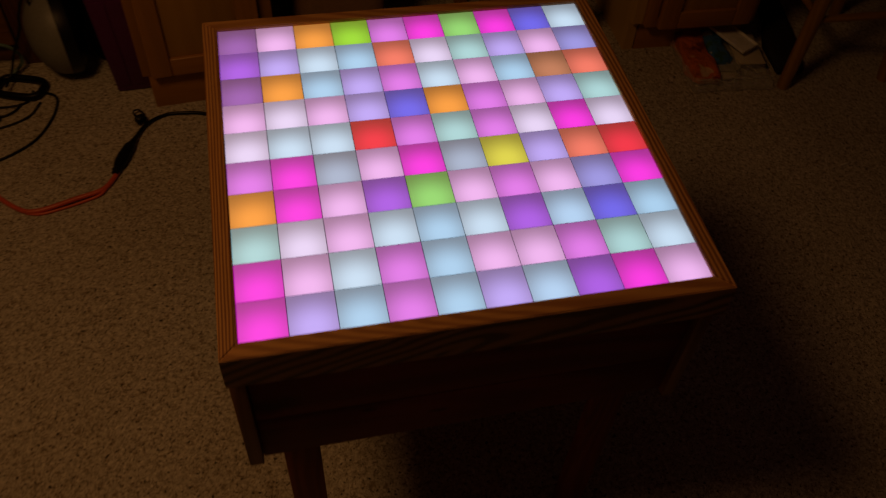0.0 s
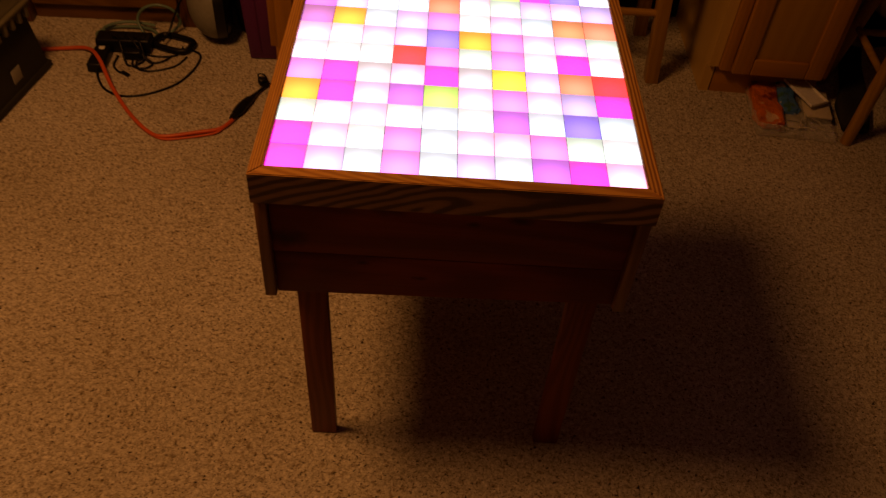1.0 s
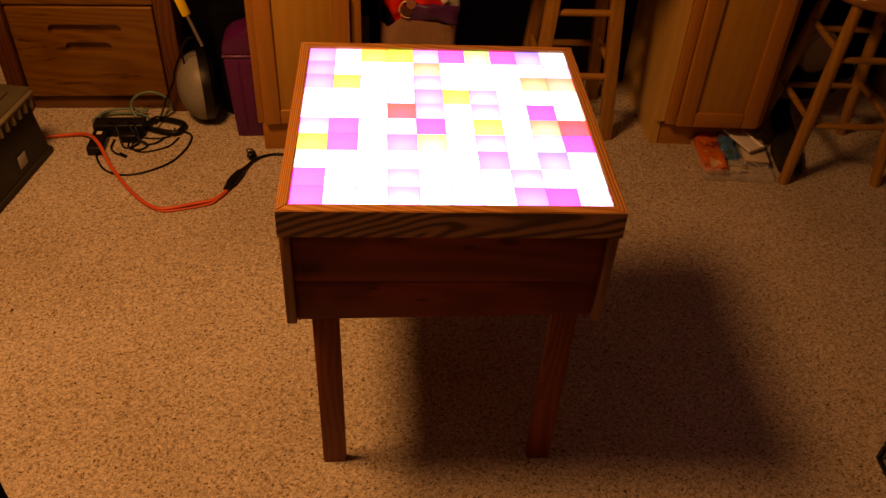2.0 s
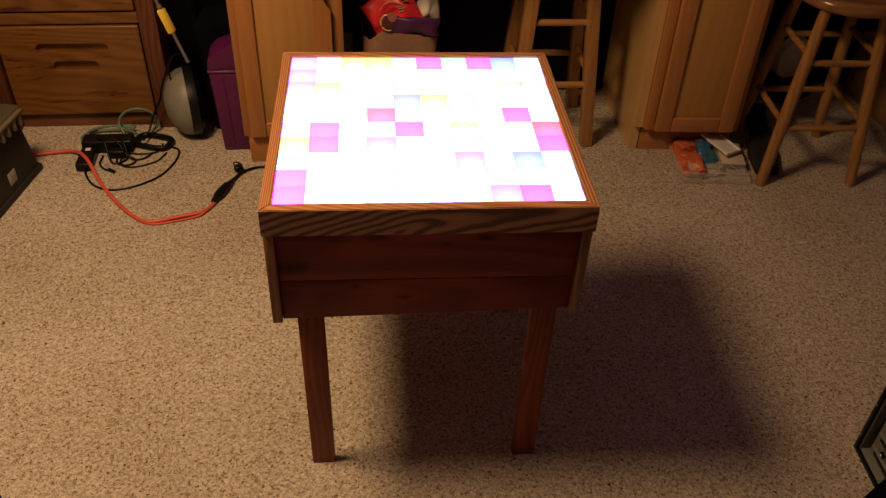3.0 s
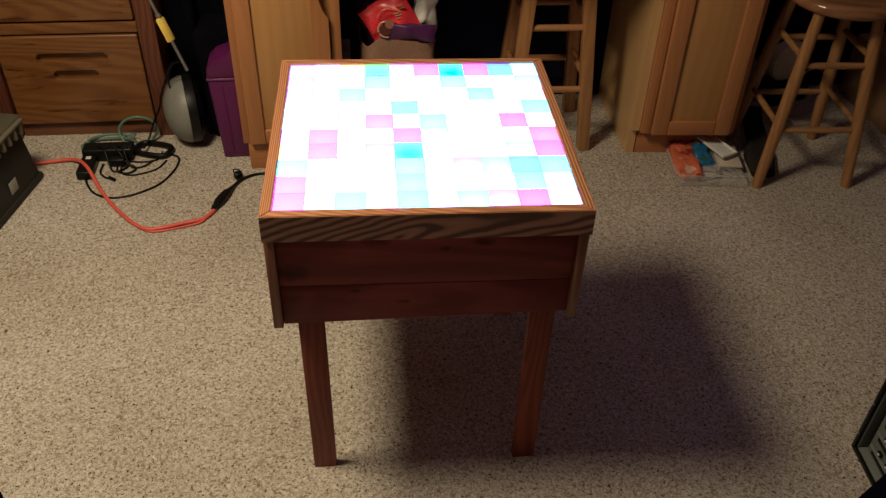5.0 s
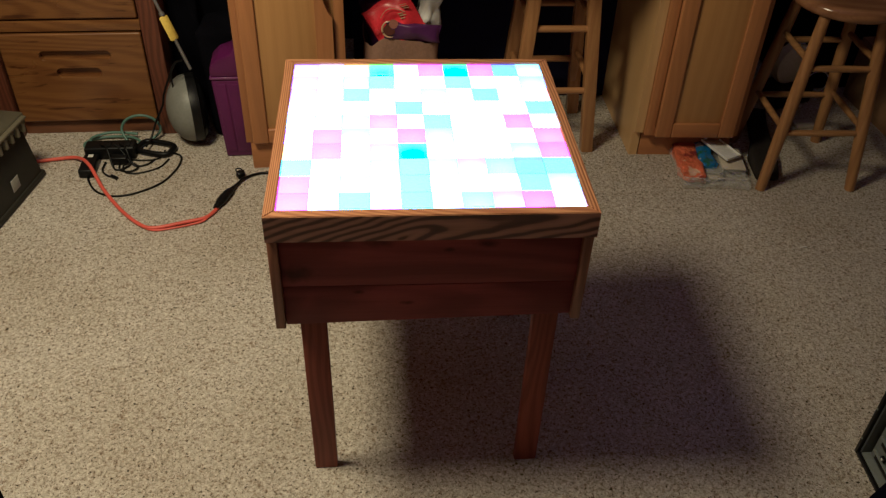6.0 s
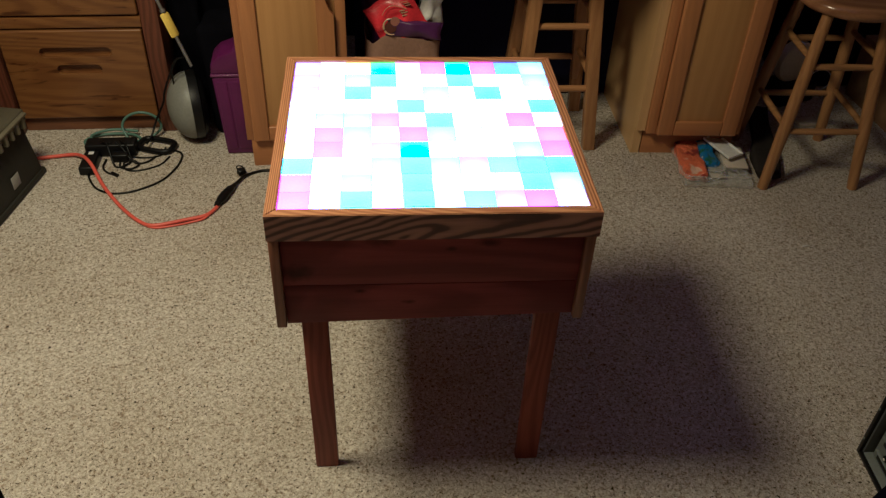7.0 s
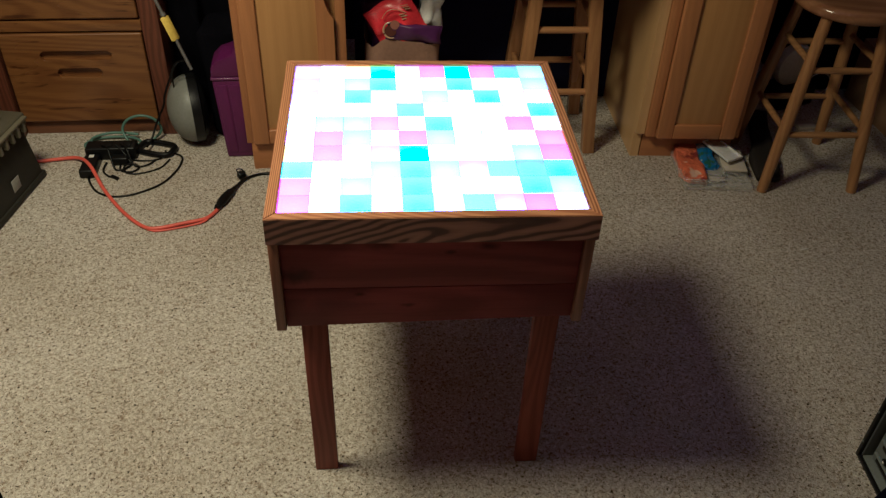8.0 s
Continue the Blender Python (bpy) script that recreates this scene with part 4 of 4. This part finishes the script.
def snack_packet():
    t = thing("snack_packet", "red foil snack packet with dark round print in paper bag", "packet", pose(-0.026, 1.136, 0.444, -12, -30, 3))
    part("pouch", pillow(0.160, 0.140, 0.034, 3.0), FOIL_RED, t)

    def disc(r, x, z, y, mat, name):
        bm = bmesh.new()
        bmesh.ops.create_circle(bm, cap_ends=True, segments=28, radius=r)
        bmesh.ops.transform(bm, matrix=pose(x, y, z, 90, 0, 0), verts=bm.verts)
        for v in bm.verts:
            v.co += 0.003 * noise.noise_vector(v.co * 70)
        bmesh.ops.solidify(bm, geom=bm.faces[:], thickness=0.0012)
        part(name, bm, mat, t)

    arc = [Vector((-0.022 + 0.025 * math.cos(w), -0.0300, -0.010 + 0.025 * math.sin(w))) for w in (radians(60 + 11 * k) for k in range(19))]
    part("print_arc", tube(bmesh.new(), arc, [0.0012 + 0.0022 * math.sin(math.pi * k / 18) for k in range(19)], 6), FOIL_CREAM, t, "cream printed arc")
    disc(0.0185, -0.026, -0.011, -0.0285, FOIL_DARK, "print")
    disc(0.0140, -0.005, -0.001, -0.0300, FOIL_BISCUIT, "print")
    line = [Vector((-0.030 + 0.075 * k / 12, -0.0300, 0.034 + 0.016 * math.sin(3.2 * k / 12) - 0.02 * (k / 12) ** 2)) for k in range(13)]
    part("print_line", tube(bmesh.new(), line, 0.0010, 6), FOIL_CREAM, t)
    for x, z, long, thick in ((0.030, 0.016, 0.017, 0.0010), (0.034, 0.008, 0.021, 0.0010), (0.030, 0.000, 0.015, 0.0010), (0.050, 0.036, 0.022, 0.0005), (0.052, 0.029, 0.020, 0.0005), (0.054, 0.022, 0.018, 0.0005)):
        part("lettering_bar", block(-long / 2, long / 2, -0.0035, 0.0035, -thick, thick, 0.0003), FOIL_CREAM, t, "", pose(x, -0.0270, z, 0, 18, 0))


snack_packet()
single("snack_packet", pillow(0.176, 0.056, 0.030, 9.0), FOIL_PURPLE, "flat dark purple packet in the paper bag", "packet", pose(0.030, 1.116, 0.414, -8, 6, 2))
single("plastic_bag", crumple(pillow(0.075, 0.16, 0.05, 5.0, 24), 22, 0.014, 4.0), WHITE_FILM, "crumpled white plastic bag stuffed in the paper bag", "bag", pose(0.084, 1.175, 0.485, -10, 8, 12))
single("snack_packet", pillow(0.09, 0.16, 0.05, 12.0), FOIL_PURPLE, "crumpled dark packet at the side of the paper bag", "packet", pose(-0.078, 1.22, 0.40, -12, -12, 0))


# ---------- things beyond the round stool ----------
def far_things():
    t = thing("desk_fan", "pale grey round fan head on black base behind a stool", "fan", pose(1.455, 1.415, 0, 0, 0, 20))
    part("shell", lathe([(0.02, -0.035), (0.055, -0.032), (0.078, -0.018), (0.082, 0.0), (0.078, 0.018), (0.05, 0.030), (0.02, 0.034)]), FAN_GREY, t, "", pose(0, 0, 0.148, 90, 0, 0))
    part("base", block(-0.085, 0.085, -0.07, 0.045, 0.0, 0.078, 0.012, 3), BLACK, t)
    # added black box that keeps the area behind the stool dark
    filler = thing("dark_filler", "large black box added to fill the dark area behind the stool", "bin", pose(1.49, 1.475, 0, 0, 0, 2))
    part("body", block(0, 0.62, 0, 0.40, 0, 0.52, 0.02, 3), BLACK_CLOTH, filler)
    part("lid", block(-0.01, 0.63, -0.012, 0.41, 0.521, 0.56, 0.01, 3), BLACK_CLOTH, filler)
    single("paper_pad", block(0, 0.075, 0, 0.05, 0, 0.012, 0.002), CARD, "pale pad of paper lying on the carpet", "paper", pose(1.43, 1.185, 0, 0, 0, 6))
    carton = thing("cardboard_box", "plain brown cardboard box standing on carpet beyond a stool", "box", pose(1.735, 1.12, 0, 0, 0, 4))
    part("body", block(0, 0.42, 0, 0.32, 0, 0.235, 0.003), CARDBOARD, carton)
    part("flap", block(0, 0.42, 0.001, 0.158, 0.236, 0.240, 0.0005), CARDBOARD, carton)
    part("flap", block(0, 0.42, 0.161, 0.319, 0.236, 0.240, 0.0005), CARDBOARD, carton)
    ring = [Vector((1.60 + 0.045 * math.cos(a), 1.45, 0.048 + 0.045 * math.sin(a))) for a in (2 * math.pi * k / 24 for k in range(25))]
    single("white_cable", tube(bmesh.new(), ring, 0.0022, 8), WHITE_FILM, "thin white cable standing in a small loop", "cable")


far_things()


# ---------- packet of parts under the cabinet ----------
def parts_packet():
    t = thing("parts_packet", "clear plastic bag with orange, blue and cream packets on the carpet", "packet", pose(1.012, 0.942, 0, 0, 0, -4))
    def pouch(x0, x1, y0, y1, z0, z1, seed):
        bm = block(x0, x1, y0, y1, z0, z1, 0.010, 3)
        bmesh.ops.subdivide_edges(bm, edges=bm.edges[:], cuts=3, use_grid_fill=True)
        crumple(crumple(bm, 22, 0.014, seed), 60, 0.006, seed + 3)
        for v in bm.verts:
            v.co.z = max(v.co.z, 0.003)
        return bm

    part("orange_pack", pouch(-0.106, -0.030, -0.098, 0.098, 0.004, 0.046, 1.0), PACK_ORANGE, t, "orange printed packet")
    part("blue_pack", pouch(-0.036, 0.022, -0.040, 0.100, 0.010, 0.050, 2.0), PACK_BLUE, t, "blue printed packet")
    tray = bmesh.new()
    box(tray, -0.032, 0.032, -0.062, 0.062, 0.0, 0.004, 0.001)
    for x0, x1, y0, y1 in ((-0.033, -0.029, -0.063, 0.063), (0.029, 0.033, -0.063, 0.063), (-0.029, 0.029, -0.063, -0.059), (-0.029, 0.029, 0.059, 0.063)):
        box(tray, x0, x1, y0, y1, 0.001, 0.010, 0.0008)
    part("tray", tray, WHITE_FILM, t, "white plastic tray", pose(0.046, 0.040, 0.054, 4, 3, 30))
    part("card", block(0.038, 0.116, -0.045, 0.085, 0.030, 0.036, 0.001), CARD, t, "", pose(0, 0, 0, 0, 0, -4))
    part("leaflet", block(-0.030, 0.042, -0.062, 0.004, 0.026, 0.029, 0.0008), LABEL, t, "grey printed leaflet", pose(0, 0, 0, 3, 2, -6))
    part("leaflet", block(-0.024, 0.030, -0.085, -0.030, 0.014, 0.017, 0.0008), CARD, t, "", pose(0, 0, 0, 0, 0, 5))
    bm = block(-0.112, 0.118, -0.125, 0.12, 0.001, 0.030, 0.010, 3)
    bmesh.ops.subdivide_edges(bm, edges=bm.edges[:], cuts=3, use_grid_fill=True)
    crumple(bm, 24, 0.009, 6.0)
    for v in bm.verts:
        v.co.z = max(v.co.z, 0.0008)
    part("film", bm, FILM, t, "clear crinkled film")
    for k, (x, y, turn, long) in enumerate(((0.030, -0.060, 65, 0.13), (-0.060, -0.100, 20, 0.09), (0.085, -0.085, -35, 0.08), (0.010, -0.112, 4, 0.20), (-0.085, -0.02, 80, 0.10))):
        fold = [Vector((long * (j / 10 - 0.5), 0.006 * math.sin(2.1 * j + k), 0.004 * math.sin(1.3 * j))) for j in range(11)]
        part("film_fold", tube(bmesh.new(), fold, [0.0008 + 0.0016 * math.sin(math.pi * j / 10) for j in range(11)], 6), FILM, t, "", pose(x, y, 0.034, 0, 0, turn))


parts_packet()


def dropped_cloth():
    # low charcoal heap over a dark patch of the carpet
    bm = block(0.0, 0.080, 0.0, 0.47, 0.0, 0.035, 0.013, 3)
    bmesh.ops.subdivide_edges(bm, edges=bm.edges[:], cuts=3, use_grid_fill=True)
    crumple(crumple(bm, 14, 0.022, 3.0), 40, 0.007, 8.0)
    for v in bm.verts:
        v.co.z = max(v.co.z, 0.0)
    single("dropped_cloth", bm, CHARCOAL, "low crumpled charcoal heap on carpet between cabinet and stool", "cloth", pose(1.142, 0.862, 0, 0, 0, -16))


dropped_cloth()
single("lint", crumple(block(-0.012, 0.012, -0.002, 0.002, 0.0, 0.004, 0.001), 60, 0.003), WHITE_PLASTIC, "small white scrap of lint on the carpet", "scrap", pose(1.173, 0.514, 0.001, 0, 0, 10))


# ---------- open computer ----------
def computer():
    t = thing("computer_case", "open black computer tower with bare metal inside, standing on carpet", "computer", pose(0.990, -0.218, 0, 0, 0, -2))
    d, w, h, k = 0.46, 0.18, 0.42, 0.010
    part("frame", block(0.0, w, -k, 0.0, 0.0, h, 0.002), BLACK, t)
    part("frame", block(0.0, w, -d, -d + k, 0.0, h, 0.002), BLACK, t)
    part("frame", block(0.0, w, -d + k + 0.0005, -k - 0.0005, 0.0, k, 0.002), BLACK, t)
    part("frame", block(0.0, w, -d + k + 0.0005, -k - 0.0005, h - k, h, 0.002), BLACK, t)
    part("tray", block(w - 0.012, w - 0.002, -d + k + 0.001, -k - 0.001, k + 0.0005, h - k - 0.0005, 0.001), ZINC, t, "bare zinc tray")
    part("liner", block(0.006, w - 0.013, -k - 0.007, -k - 0.001, k + 0.0005, h - k - 0.0005, 0.002), ZINC_SHADED, t, "zinc wall with its shade put into a darker grey")
    part("liner", block(0.006, w - 0.013, -d + k + 0.001, -k - 0.0075, k + 0.0005, k + 0.006, 0.002), ZINC, t, "bare zinc floor")
    part("drive_cage", block(0.022, w - 0.013, -0.210, -0.024, 0.0165, 0.250, 0.003), ZINC, t, "bare zinc drive cage")
    for j in range(5):
        z = 0.024 + 0.045 * j
        part("slot", block(0.0205, 0.0225, -0.200, -0.040, z, z + 0.011, 0.001), BLACK, t)
        part("drive_rail", block(0.014, 0.0215, -0.205, -0.034, z + 0.020, z + 0.024, 0.001), ZINC, t)
        for y in (-0.062, -0.098, -0.150):
            part("connector", block(0.015, 0.0215, y - 0.014, y, z + 0.028, z + 0.037, 0.001), BLACK, t)
            part("contact", block(0.0135, 0.0155, y - 0.010, y - 0.004, z + 0.030, z + 0.034, 0.0005), WHITE_PLASTIC, t)
    part("board", block(w - 0.02, w - 0.0125, -0.43, -0.19, 0.08, 0.38, 0.001), BOARD, t, "green circuit board")
    for j in range(4):
        part("rivet", lathe([(0.003, 0), (0.003, 0.001), (0.001, 0.002)], 10), ZINC, t, "", pose(-0.0002, -0.005, 0.05 + 0.1 * j, 0, -90, 0))


computer()


# ---------- dark things at the edge of the view ----------
def shoulder_bag():
    t = thing("shoulder_bag", "black cloth shoulder bag standing before the open computer", "bag", pose(0.603, -0.640, 0, 0, 0, 32.5))
    bm = block(0.0, 0.285, -0.20, 0.0, 0.0, 0.300, 0.010, 3)
    part("body", bm, NAVY_CLOTH, t)
    part("flap", block(0.004, 0.281, -0.209, -0.2005, 0.10, 0.292, 0.004, 2), NAVY_CLOTH, t)


def dark_cabinet():
    t = thing("subwoofer", "black box loudspeaker standing on the carpet", "speaker", pose(-0.714, -0.495, 0, 0, 0, 0))
    part("cabinet", block(-0.30, 0.0, -0.34, 0.0, 0.012, 0.46, 0.004, 2), BLACK_CLOTH, t)
    part("grille", block(-0.285, -0.015, -0.348, -0.3405, 0.03, 0.44, 0.004, 2), BLACK_CLOTH, t)
    for x in (-0.27, -0.03):
        for y in (-0.31, -0.03):
            part("foot", lathe([(0.014, 0.0), (0.015, 0.004), (0.013, 0.0118)], 14), BLACK, t, "", pose(x, y, 0))


shoulder_bag()
dark_cabinet()
